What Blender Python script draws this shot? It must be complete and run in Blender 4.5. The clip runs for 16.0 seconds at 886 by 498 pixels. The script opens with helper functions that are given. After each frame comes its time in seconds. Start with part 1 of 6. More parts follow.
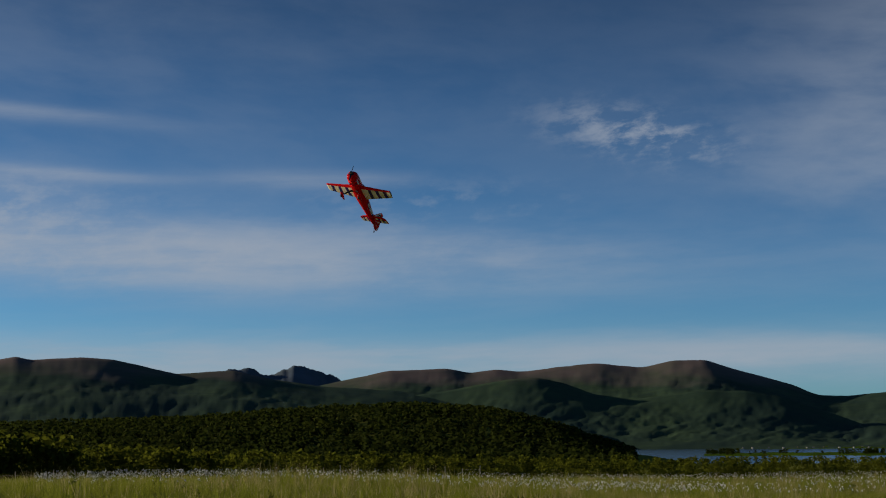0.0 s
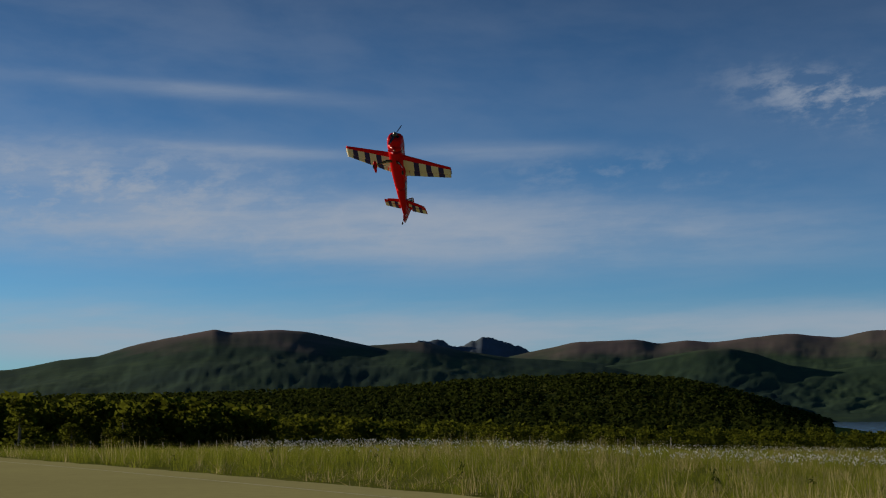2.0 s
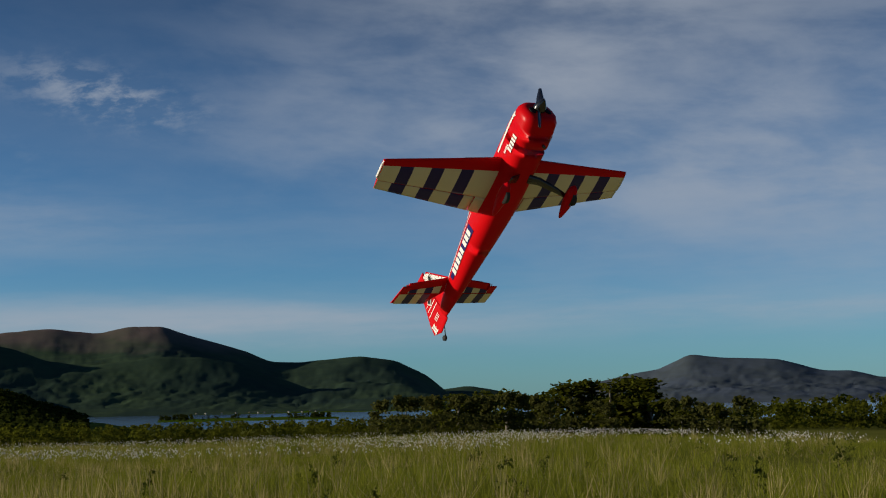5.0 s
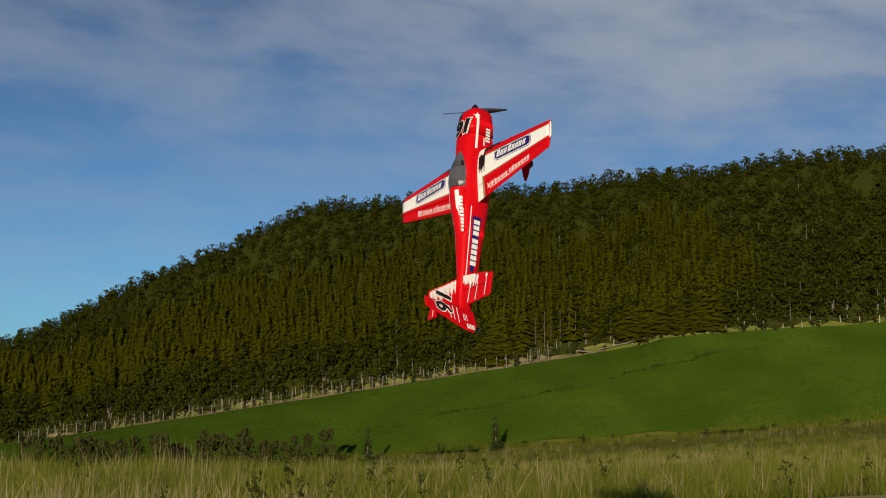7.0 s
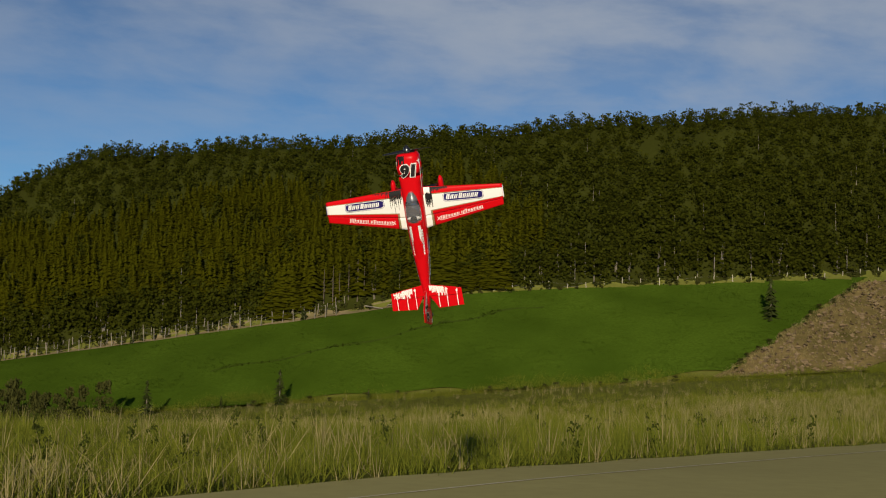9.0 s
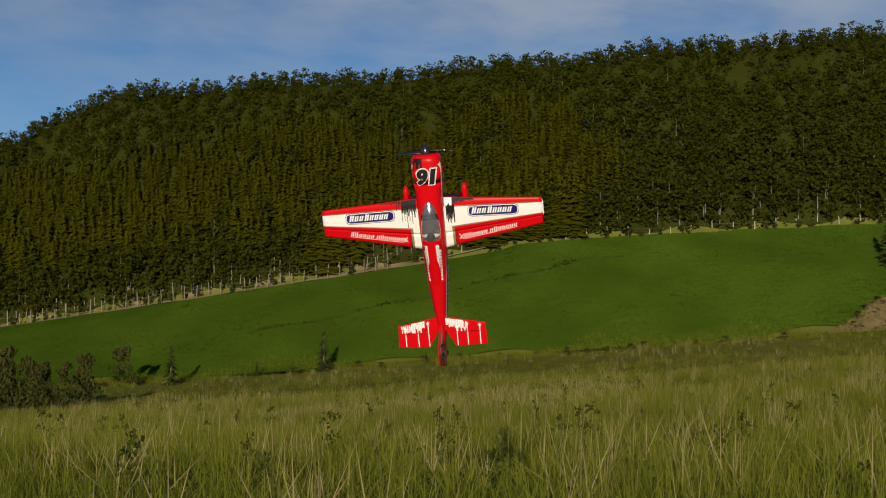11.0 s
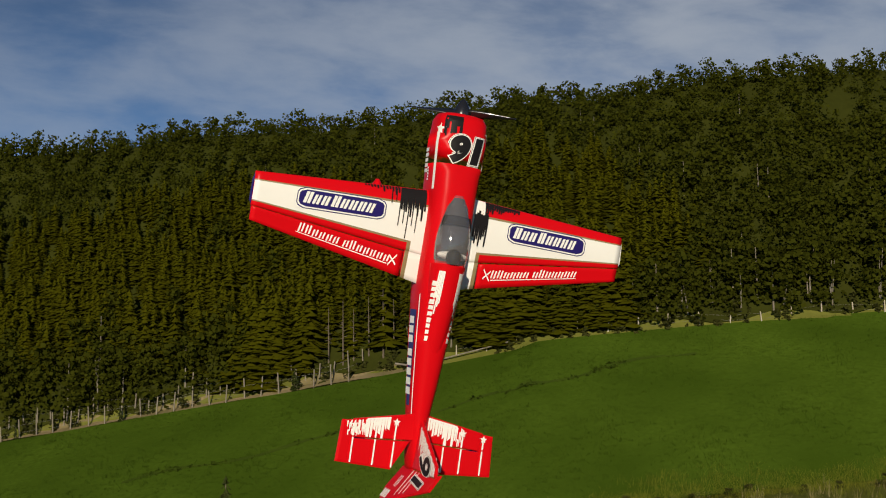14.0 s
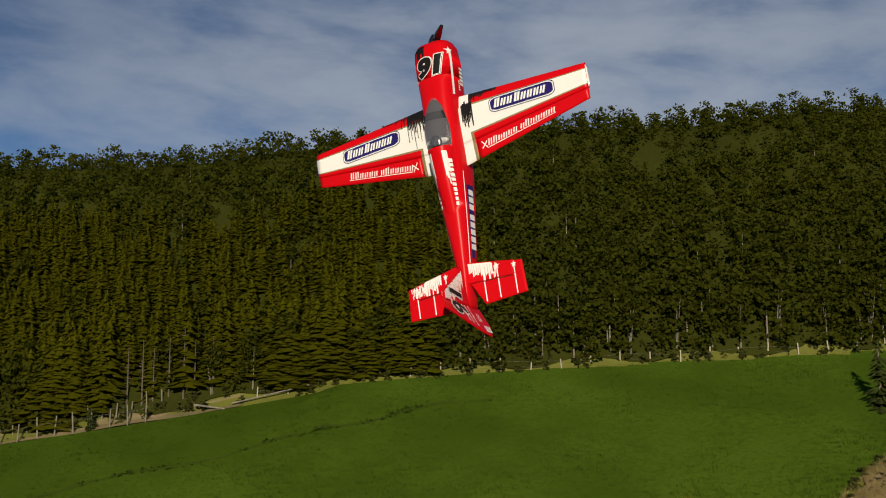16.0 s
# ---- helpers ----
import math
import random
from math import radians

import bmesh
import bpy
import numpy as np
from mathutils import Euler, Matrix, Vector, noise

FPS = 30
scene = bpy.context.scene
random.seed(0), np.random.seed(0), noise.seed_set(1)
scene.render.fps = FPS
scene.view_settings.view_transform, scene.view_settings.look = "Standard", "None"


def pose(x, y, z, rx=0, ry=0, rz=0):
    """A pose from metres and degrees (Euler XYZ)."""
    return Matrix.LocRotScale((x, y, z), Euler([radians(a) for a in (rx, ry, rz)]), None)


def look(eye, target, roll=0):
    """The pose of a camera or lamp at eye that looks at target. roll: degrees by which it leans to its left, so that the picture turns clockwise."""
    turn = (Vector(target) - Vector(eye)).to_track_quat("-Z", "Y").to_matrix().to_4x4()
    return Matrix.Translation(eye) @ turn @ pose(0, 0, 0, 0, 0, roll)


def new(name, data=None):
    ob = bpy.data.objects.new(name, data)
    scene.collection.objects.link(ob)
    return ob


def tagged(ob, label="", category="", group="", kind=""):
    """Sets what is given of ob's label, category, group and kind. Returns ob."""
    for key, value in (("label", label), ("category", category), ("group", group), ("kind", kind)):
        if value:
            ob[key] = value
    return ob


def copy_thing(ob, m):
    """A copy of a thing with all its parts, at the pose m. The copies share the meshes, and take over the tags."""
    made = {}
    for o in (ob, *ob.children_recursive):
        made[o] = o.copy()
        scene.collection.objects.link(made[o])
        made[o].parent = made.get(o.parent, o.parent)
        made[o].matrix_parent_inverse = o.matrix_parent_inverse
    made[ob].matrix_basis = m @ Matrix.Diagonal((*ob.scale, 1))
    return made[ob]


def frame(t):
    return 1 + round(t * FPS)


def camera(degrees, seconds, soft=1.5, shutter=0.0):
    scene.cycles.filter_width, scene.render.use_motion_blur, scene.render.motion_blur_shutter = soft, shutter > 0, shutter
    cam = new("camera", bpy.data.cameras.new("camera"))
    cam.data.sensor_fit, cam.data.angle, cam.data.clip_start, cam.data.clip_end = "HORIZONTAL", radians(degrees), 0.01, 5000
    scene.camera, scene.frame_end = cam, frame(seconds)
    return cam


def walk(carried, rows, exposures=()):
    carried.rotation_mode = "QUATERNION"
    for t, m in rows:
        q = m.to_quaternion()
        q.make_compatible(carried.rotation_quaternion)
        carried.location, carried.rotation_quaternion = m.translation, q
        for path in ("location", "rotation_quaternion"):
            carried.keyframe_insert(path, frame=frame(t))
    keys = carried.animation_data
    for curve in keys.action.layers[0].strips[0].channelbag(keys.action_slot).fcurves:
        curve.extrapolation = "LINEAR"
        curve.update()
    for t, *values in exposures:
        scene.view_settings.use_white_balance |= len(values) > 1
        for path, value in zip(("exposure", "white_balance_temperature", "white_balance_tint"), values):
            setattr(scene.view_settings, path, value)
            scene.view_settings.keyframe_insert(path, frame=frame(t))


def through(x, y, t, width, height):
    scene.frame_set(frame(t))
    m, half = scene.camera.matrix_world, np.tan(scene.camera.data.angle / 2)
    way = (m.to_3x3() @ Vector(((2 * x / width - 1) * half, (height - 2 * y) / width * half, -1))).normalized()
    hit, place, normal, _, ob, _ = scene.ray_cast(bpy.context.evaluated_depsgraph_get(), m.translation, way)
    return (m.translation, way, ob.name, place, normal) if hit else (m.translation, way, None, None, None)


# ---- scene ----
LENS = 36.0
cam = camera(LENS, 16.0, soft=1.1, shutter=0.0)
# seconds, place, yaw, pitch, roll
PATH = [
    (0.0, 0.00, 0.00, 1.60, -4.48, 8.01, 0.42),
    (0.1, 0.00, 0.00, 1.60, -4.31, 7.95, 0.43),
    (0.2, 0.00, 0.00, 1.60, -4.16, 7.88, 0.46),
    (0.3, 0.00, 0.00, 1.60, -4.01, 7.82, 0.48),
    (0.4, 0.00, 0.00, 1.60, -3.80, 7.77, 0.48),
    (0.5, 0.00, 0.00, 1.60, -3.51, 7.72, 0.45),
    (0.6, 0.00, 0.00, 1.60, -3.11, 7.69, 0.38),
    (0.7, 0.00, 0.00, 1.60, -2.62, 7.68, 0.26),
    (0.8, 0.00, 0.00, 1.60, -2.08, 7.67, 0.14),
    (0.9, 0.00, 0.00, 1.60, -1.54, 7.66, 0.03),
    (1.0, 0.00, 0.00, 1.60, -1.02, 7.62, -0.04),
    (1.1, 0.00, 0.00, 1.60, -0.53, 7.55, -0.06),
    (1.2, 0.00, 0.00, 1.60, -0.04, 7.47, -0.04),
    (1.3, 0.00, 0.00, 1.60, 0.44, 7.37, 0.00),
    (1.4, 0.00, 0.00, 1.60, 0.91, 7.28, 0.04),
    (1.5, 0.00, 0.00, 1.60, 1.36, 7.19, 0.07),
    (1.6, 0.00, 0.00, 1.60, 1.83, 7.11, 0.10),
    (1.7, 0.00, 0.00, 1.60, 2.32, 7.02, 0.14),
    (1.8, 0.00, 0.00, 1.60, 2.78, 6.94, 0.17),
    (1.9, 0.00, 0.00, 1.60, 3.15, 6.88, 0.20),
    (2.0, 0.00, 0.00, 1.60, 3.39, 6.85, 0.20),
    (2.1, 0.00, 0.00, 1.60, 3.46, 6.86, 0.18),
    (2.2, 0.00, 0.00, 1.60, 3.40, 6.90, 0.14),
    (2.3, 0.00, 0.00, 1.60, 3.25, 6.96, 0.09),
    (2.4, 0.00, 0.00, 1.60, 3.06, 7.02, 0.03),
    (2.5, 0.00, 0.00, 1.60, 2.87, 7.08, -0.01),
    (2.6, 0.00, 0.00, 1.60, 2.67, 7.14, -0.05),
    (2.7, 0.00, 0.00, 1.60, 2.44, 7.20, -0.09),
    (2.8, 0.00, 0.00, 1.60, 2.17, 7.26, -0.13),
    (2.9, 0.00, 0.00, 1.60, 1.90, 7.31, -0.16),
    (3.0, 0.00, 0.00, 1.60, 1.61, 7.32, -0.17),
    (3.1, 0.00, 0.00, 1.60, 1.36, 7.29, -0.15),
    (3.2, 0.00, 0.00, 1.60, 1.13, 7.23, -0.12),
    (3.3, 0.00, 0.00, 1.60, 0.86, 7.15, -0.07),
    (3.4, 0.00, 0.00, 1.60, 0.51, 7.07, -0.03),
    (3.5, 0.00, 0.00, 1.60, 0.00, 7.00, 0.00),
    (3.6, 0.00, 0.00, 1.60, -0.67, 6.93, 0.03),
    (3.7, 0.00, 0.00, 1.60, -1.48, 6.85, 0.05),
    (3.8, 0.00, 0.00, 1.60, -2.38, 6.79, 0.07),
    (3.9, 0.00, 0.00, 1.60, -3.37, 6.75, 0.07),
    (4.0, 0.00, 0.00, 1.60, -4.42, 6.75, 0.02),
    (4.1, 0.00, 0.00, 1.60, -5.47, 6.81, -0.10),
    (4.2, 0.00, 0.00, 1.60, -6.59, 6.91, -0.25),
    (4.3, 0.00, 0.00, 1.60, -7.96, 7.00, -0.32),
    (4.4, 0.00, 0.00, 1.60, -9.49, 7.08, -0.28),
    (4.5, 0.00, 0.00, 1.60, -11.55, 7.12, -0.13),
    (4.6, 0.00, 0.00, 1.60, -14.55, 7.06, 0.17),
    (4.7, 0.00, 0.00, 1.60, -17.08, 6.91, 0.39),
    (4.8, 0.00, 0.00, 1.60, -19.73, 6.71, 0.59),
    (4.9, 0.00, 0.00, 1.60, -23.28, 6.51, 0.84),
    (5.0, 0.00, 0.00, 1.60, -26.95, 6.32, 1.10),
    (5.1, 0.00, 0.00, 1.60, -30.04, 6.16, 1.36),
    (5.2, 0.00, 0.00, 1.60, -33.06, 6.05, 1.57),
    (5.3, 0.00, 0.00, 1.60, -36.35, 6.02, 1.61),
    (5.4, 0.00, 0.00, 1.60, -39.79, 6.04, 1.55),
    (5.5, 0.00, 0.00, 1.60, -43.36, 6.06, 1.47),
    (5.6, 0.00, 0.00, 1.60, -47.08, 6.07, 1.39),
    (5.7, 0.00, 0.00, 1.60, -50.94, 6.07, 1.30),
    (5.8, 0.00, 0.00, 1.60, -54.83, 6.08, 1.20),
    (5.9, 0.00, 0.00, 1.60, -58.76, 6.09, 1.08),
    (6.0, 0.00, 0.00, 1.60, -62.74, 6.10, 0.96),
    (6.1, 0.00, 0.00, 1.60, -66.66, 6.12, 0.83),
    (6.2, 0.00, 0.00, 1.60, -70.54, 6.13, 0.70),
    (6.3, 0.00, 0.00, 1.60, -74.37, 6.14, 0.56),
    (6.4, 0.00, 0.00, 1.60, -78.06, 6.15, 0.43),
    (6.5, 0.00, 0.00, 1.60, -81.62, 6.16, 0.30),
    (6.6, 0.00, 0.00, 1.60, -85.04, 6.17, 0.17),
    (6.7, 0.00, 0.00, 1.60, -88.23, 6.18, 0.06),
    (6.8, 0.00, 0.00, 1.60, -91.19, 6.19, -0.05),
    (6.9, 0.00, 0.00, 1.60, -93.93, 6.20, -0.14),
    (7.0, 0.00, 0.00, 1.60, -96.35, 6.21, -0.21),
    (7.1, 0.00, 0.00, 1.60, -98.50, 6.19, -0.28),
    (7.2, 0.00, 0.00, 1.60, -100.34, 6.18, -0.32),
    (7.3, 0.00, 0.00, 1.60, -101.64, 6.22, -0.32),
    (7.4, 0.00, 0.00, 1.60, -102.22, 6.34, -0.21),
    (7.5, 0.00, 0.00, 1.60, -102.49, 6.46, -0.09),
    (7.6, 0.00, 0.00, 1.60, -102.70, 6.51, -0.02),
    (7.7, 0.00, 0.00, 1.60, -102.76, 6.51, 0.05),
    (7.8, 0.00, 0.00, 1.60, -102.76, 6.46, 0.11),
    (7.9, 0.00, 0.00, 1.60, -102.75, 6.39, 0.15),
    (8.0, 0.00, 0.00, 1.60, -102.83, 6.30, 0.15),
    (8.1, 0.00, 0.00, 1.60, -103.03, 6.19, 0.13),
    (8.2, 0.00, 0.00, 1.60, -103.27, 6.04, 0.09),
    (8.3, 0.00, 0.00, 1.60, -103.53, 5.87, 0.03),
    (8.4, 0.00, 0.00, 1.60, -103.81, 5.69, -0.06),
    (8.5, 0.07, -0.02, 1.60, -104.06, 5.50, -0.16),
    (8.6, 0.25, -0.07, 1.60, -104.34, 5.29, -0.34),
    (8.7, 0.51, -0.14, 1.60, -104.66, 5.07, -0.56),
    (8.8, 0.84, -0.22, 1.60, -104.94, 4.84, -0.79),
    (8.9, 1.19, -0.32, 1.60, -105.15, 4.63, -1.00),
    (9.0, 1.55, -0.41, 1.60, -105.23, 4.44, -1.15),
    (9.1, 1.95, -0.52, 1.60, -105.13, 4.29, -1.22),
    (9.2, 2.44, -0.65, 1.60, -104.92, 4.17, -1.24),
    (9.3, 2.98, -0.80, 1.60, -104.62, 4.06, -1.23),
    (9.4, 3.53, -0.95, 1.60, -104.27, 3.96, -1.22),
    (9.5, 4.06, -1.09, 1.60, -103.95, 3.83, -1.20),
    (9.6, 4.56, -1.22, 1.60, -103.62, 3.67, -1.16),
    (9.7, 5.07, -1.36, 1.60, -103.26, 3.50, -1.10),
    (9.8, 5.57, -1.49, 1.60, -102.88, 3.32, -1.05),
    (9.9, 6.07, -1.63, 1.60, -102.55, 3.16, -0.99),
    (10.0, 6.57, -1.76, 1.60, -102.30, 3.04, -0.98),
    (10.1, 7.01, -1.88, 1.60, -102.08, 2.94, -1.00),
    (10.2, 7.53, -2.02, 1.60, -101.93, 2.87, -1.01),
    (10.3, 8.29, -2.20, 1.60, -102.01, 2.84, -0.98),
    (10.4, 9.26, -2.40, 1.59, -102.17, 2.85, -0.92),
    (10.5, 10.42, -2.62, 1.58, -102.32, 2.84, -0.86),
    (10.6, 11.74, -2.85, 1.56, -102.44, 2.82, -0.78),
    (10.7, 13.22, -3.10, 1.54, -102.56, 2.79, -0.70),
    (10.8, 14.84, -3.36, 1.52, -102.68, 2.75, -0.60),
    (10.9, 16.58, -3.64, 1.50, -102.79, 2.71, -0.50),
    (11.0, 18.42, -3.93, 1.47, -102.91, 2.67, -0.39),
    (11.1, 20.34, -4.23, 1.44, -103.02, 2.62, -0.28),
    (11.2, 22.33, -4.54, 1.41, -103.14, 2.57, -0.17),
    (11.3, 24.37, -4.87, 1.39, -103.24, 2.53, -0.05),
    (11.4, 26.45, -5.20, 1.36, -103.35, 2.47, 0.06),
    (11.5, 28.54, -5.55, 1.33, -103.47, 2.43, 0.17),
    (11.6, 30.63, -5.91, 1.30, -103.58, 2.39, 0.27),
    (11.7, 32.70, -6.27, 1.28, -103.69, 2.34, 0.37),
    (11.8, 34.74, -6.65, 1.26, -103.82, 2.31, 0.46),
    (11.9, 36.72, -7.03, 1.24, -103.93, 2.27, 0.56),
    (12.0, 38.63, -7.42, 1.22, -104.06, 2.25, 0.64),
    (12.1, 40.45, -7.81, 1.21, -104.22, 2.21, 0.71),
    (12.2, 42.17, -8.21, 1.20, -104.38, 2.17, 0.76),
    (12.3, 43.76, -8.62, 1.20, -104.45, 2.23, 0.79),
    (12.4, 45.25, -9.02, 1.20, -104.36, 2.41, 0.77),
    (12.5, 46.66, -9.40, 1.20, -104.17, 2.63, 0.73),
    (12.6, 48.01, -9.76, 1.20, -103.73, 2.91, 0.73),
    (12.7, 49.33, -10.11, 1.20, -103.10, 3.21, 0.69),
    (12.8, 50.61, -10.46, 1.20, -102.39, 3.53, 0.63),
    (12.9, 51.82, -10.78, 1.20, -101.77, 3.86, 0.58),
    (13.0, 52.94, -11.08, 1.20, -101.37, 4.22, 0.54),
    (13.1, 54.03, -11.44, 1.20, -101.06, 4.58, 0.51),
    (13.2, 55.10, -11.90, 1.20, -100.88, 4.95, 0.49),
    (13.3, 56.06, -12.41, 1.20, -100.83, 5.35, 0.47),
    (13.4, 56.83, -12.89, 1.20, -100.86, 5.75, 0.50),
    (13.5, 57.31, -13.29, 1.20, -100.92, 6.16, 0.61),
    (13.6, 57.60, -13.64, 1.20, -101.04, 6.62, 0.55),
    (13.7, 57.84, -14.02, 1.20, -101.23, 7.13, 0.58),
    (13.8, 58.01, -14.39, 1.20, -101.48, 7.61, 0.66),
    (13.9, 58.10, -14.75, 1.20, -101.80, 8.04, 0.71),
    (14.0, 58.08, -15.05, 1.20, -102.16, 8.32, 0.70),
    (14.1, 58.01, -15.31, 1.20, -102.53, 8.39, 0.79),
    (14.2, 57.94, -15.57, 1.20, -102.99, 8.34, 0.82),
    (14.3, 57.88, -15.82, 1.20, -103.49, 8.21, 0.83),
    (14.4, 57.81, -16.07, 1.20, -103.98, 8.04, 0.84),
    (14.5, 57.74, -16.32, 1.20, -104.42, 7.87, 0.88),
    (14.6, 57.68, -16.56, 1.20, -104.88, 7.68, 0.86),
    (14.7, 57.62, -16.79, 1.20, -105.32, 7.39, 0.85),
    (14.8, 57.56, -17.02, 1.20, -105.75, 7.11, 0.85),
    (14.9, 57.50, -17.24, 1.20, -106.13, 6.92, 0.86),
    (15.0, 57.44, -17.46, 1.20, -106.47, 6.89, 0.86),
    (15.1, 57.38, -17.69, 1.20, -106.78, 7.07, 0.85),
    (15.2, 57.31, -17.94, 1.20, -107.05, 7.43, 0.87),
    (15.3, 57.24, -18.19, 1.20, -107.27, 7.87, 0.86),
    (15.4, 57.17, -18.45, 1.20, -107.45, 8.31, 0.83),
    (15.5, 57.11, -18.70, 1.20, -107.59, 8.68, 0.72),
    (15.6, 57.05, -18.92, 1.20, -107.67, 8.99, 0.68),
    (15.7, 57.00, -19.11, 1.20, -107.69, 9.27, 0.57),
    (15.8, 56.96, -19.26, 1.20, -107.67, 9.53, 0.42),
    (15.9, 56.93, -19.36, 1.20, -107.65, 9.79, 0.26),
    (16.0, 56.92, -19.39, 1.20, -107.64, 10.07, 0.12),
]
walk(cam, [(t, pose(x, y, z, 90 + p, r, w)) for t, x, y, z, w, p, r in PATH])

# ---- daylight ----
SUN_YAW, SUN_UP = radians(71), radians(13)
scene.view_settings.exposure = 0.0
world = bpy.data.worlds.new("sky")
scene.world = world
world.use_nodes = True


def link(tree, a, b):
    tree.links.new(a, b)


def make_sky():
    t = world.node_tree
    t.nodes.clear()
    n = t.nodes.new
    out, bg = n("ShaderNodeOutputWorld"), n("ShaderNodeBackground")
    sky = n("ShaderNodeTexSky")
    sky.sky_type, sky.sun_disc = "NISHITA", False
    sky.sun_elevation, sky.sun_rotation = radians(24), -SUN_YAW
    sky.air_density, sky.dust_density, sky.ozone_density, sky.altitude = 1.0, 0.15, 4.0, 100
    co, sep = n("ShaderNodeTexCoord"), n("ShaderNodeSeparateXYZ")
    link(t, co.outputs["Generated"], sep.inputs[0])

    def mth(op, a, b=None, clamp=False):
        m = n("ShaderNodeMath")
        m.operation, m.use_clamp = op, clamp
        for i, v in enumerate((a, b)):
            if v is None:
                continue
            if isinstance(v, (int, float)):
                m.inputs[i].default_value = v
            else:
                link(t, v, m.inputs[i])
        return m.outputs[0]
    # bearing and height above the horizon, in degrees
    az = mth("MULTIPLY", mth("ARCTAN2", mth("MULTIPLY", sep.outputs[0], -1.0), sep.outputs[1]), 57.2958)
    el = mth("MULTIPLY", mth("ARCSINE", sep.outputs[2]), 57.2958)

    def cloud(wide, high, lean, detail, rough, lo, hi, seed):
        comb = n("ShaderNodeCombineXYZ")
        link(t, mth("ADD", mth("DIVIDE", az, wide), seed), comb.inputs[0])
        link(t, mth("DIVIDE", mth("ADD", el, mth("MULTIPLY", az, lean)), high), comb.inputs[1])
        comb.inputs[2].default_value = seed
        nz, ramp = n("ShaderNodeTexNoise"), n("ShaderNodeMapRange")
        nz.inputs["Scale"].default_value, nz.inputs["Detail"].default_value = 1.0, detail
        nz.inputs["Roughness"].default_value, nz.inputs["Distortion"].default_value = rough, 0.15
        link(t, comb.outputs[0], nz.inputs["Vector"])
        ramp.inputs[1].default_value, ramp.inputs[2].default_value = lo, hi
        ramp.interpolation_type = "SMOOTHSTEP"
        link(t, nz.outputs[0], ramp.inputs[0])
        return ramp.outputs[0]

    def bank(a0, e0, wa, we, weight, tilt=0.0):
        da, de = mth("SUBTRACT", az, a0), mth("SUBTRACT", el, e0)
        de = mth("SUBTRACT", de, mth("MULTIPLY", da, tilt))
        q = mth("ADD", mth("POWER", mth("ABSOLUTE", mth("DIVIDE", da, wa)), 2.0), mth("POWER", mth("ABSOLUTE", mth("DIVIDE", de, we)), 2.0))
        return mth("MULTIPLY", mth("EXPONENT", mth("MULTIPLY", q, -1.0)), weight)

    def total(parts):
        k = parts[0]
        for p in parts[1:]:
            k = mth("ADD", k, p)
        return k
    streak = cloud(9.0, 1.3, 0.03, 9, 0.60, 0.34, 0.70, 3.1)
    wisp = cloud(7.0, 2.4, -0.06, 9, 0.56, 0.28, 0.72, 7.7)
    fleck = cloud(1.5, 0.7, 0.10, 7, 0.62, 0.42, 0.72, 1.3)
    veil = cloud(16.0, 5.0, -0.1, 5, 0.5, 0.35, 0.75, 9.4)
    flat = total([bank(9, 7.7, 17, 1.4, 1.25, 0.02), bank(12, 10.9, 4.5, 0.28, 0.55, 0.03), bank(14, 13.3, 6, 0.3, 0.5, 0.03), bank(20, 10.2, 7, 0.9, 0.6), bank(1, 10.9, 4, 0.35, 0.4), bank(2, 3.3, 26, 1.0, 1.0), bank(16, 3.2, 8, 1.2, 0.6), bank(-19, 3.3, 9, 0.8, 0.7), bank(-42, 3.6, 14, 0.7, 0.4), bank(-60, 6, 30, 3, 0.35)])
    loose = total([bank(-22, 11.5, 6, 3.0, 0.45), bank(-37.5, 9.4, 9, 2.8, 0.85), bank(-30, 12.4, 4.5, 1.5, 0.75, -0.3), bank(-32, 15.5, 9, 3, 0.62), bank(-45, 10, 9, 5, 0.55), bank(-34, 17, 10, 4, 0.4), bank(-64, 13, 16, 6, 0.7), bank(-92, 15, 14, 7, 0.58), bank(-111, 18, 13, 4.5, 1.1), bank(-112, 13.0, 13, 5.5, 1.05, 0.06), bank(-128, 16, 12, 6, 0.85), bank(60, 14, 60, 8, 0.3), bank(160, 14, 50, 8, 0.5)])
    small = total([bank(-13, 12.6, 3.2, 0.9, 0.9, 0.18), bank(18, 9.3, 7, 1.3, 0.8), bank(8, 7.6, 14, 1.2, 0.3), bank(-4, 10, 5, 0.8, 0.22)])
    soft = mth("MULTIPLY_ADD", wisp, 0.80)
    soft.node.inputs[2].default_value = 0.22
    body = mth("MULTIPLY", loose, soft)
    lines = mth("MULTIPLY_ADD", streak, 0.62)
    lines.node.inputs[2].default_value = 0.38
    amount = total([mth("MULTIPLY", body, 0.76), mth("MULTIPLY", mth("MULTIPLY", flat, lines), 0.90), mth("MULTIPLY", mth("MULTIPLY", small, fleck), 0.85), mth("MULTIPLY", veil, 0.02)])
    amount = mth("SUBTRACT", 1.0, mth("EXPONENT", mth("MULTIPLY", amount, -1.45)))
    # deeper blue overhead
    deep = n("ShaderNodeMapRange")
    deep.inputs[1].default_value, deep.inputs[2].default_value, deep.inputs[3].default_value, deep.inputs[4].default_value = 4.0, 18.0, 1.0, 0.46
    link(t, el, deep.inputs[0])
    mix = n("ShaderNodeMix")
    mix.data_type = "RGBA"
    link(t, amount, mix.inputs["Factor"])
    tint = n("ShaderNodeMix")
    tint.data_type, tint.blend_type = "RGBA", "MULTIPLY"
    tint.inputs["Factor"].default_value = 1.0
    tint.inputs["B"].default_value = (0.385, 0.768, 1.075, 1)
    link(t, sky.outputs[0], tint.inputs["A"])
    dim = n("ShaderNodeMix")
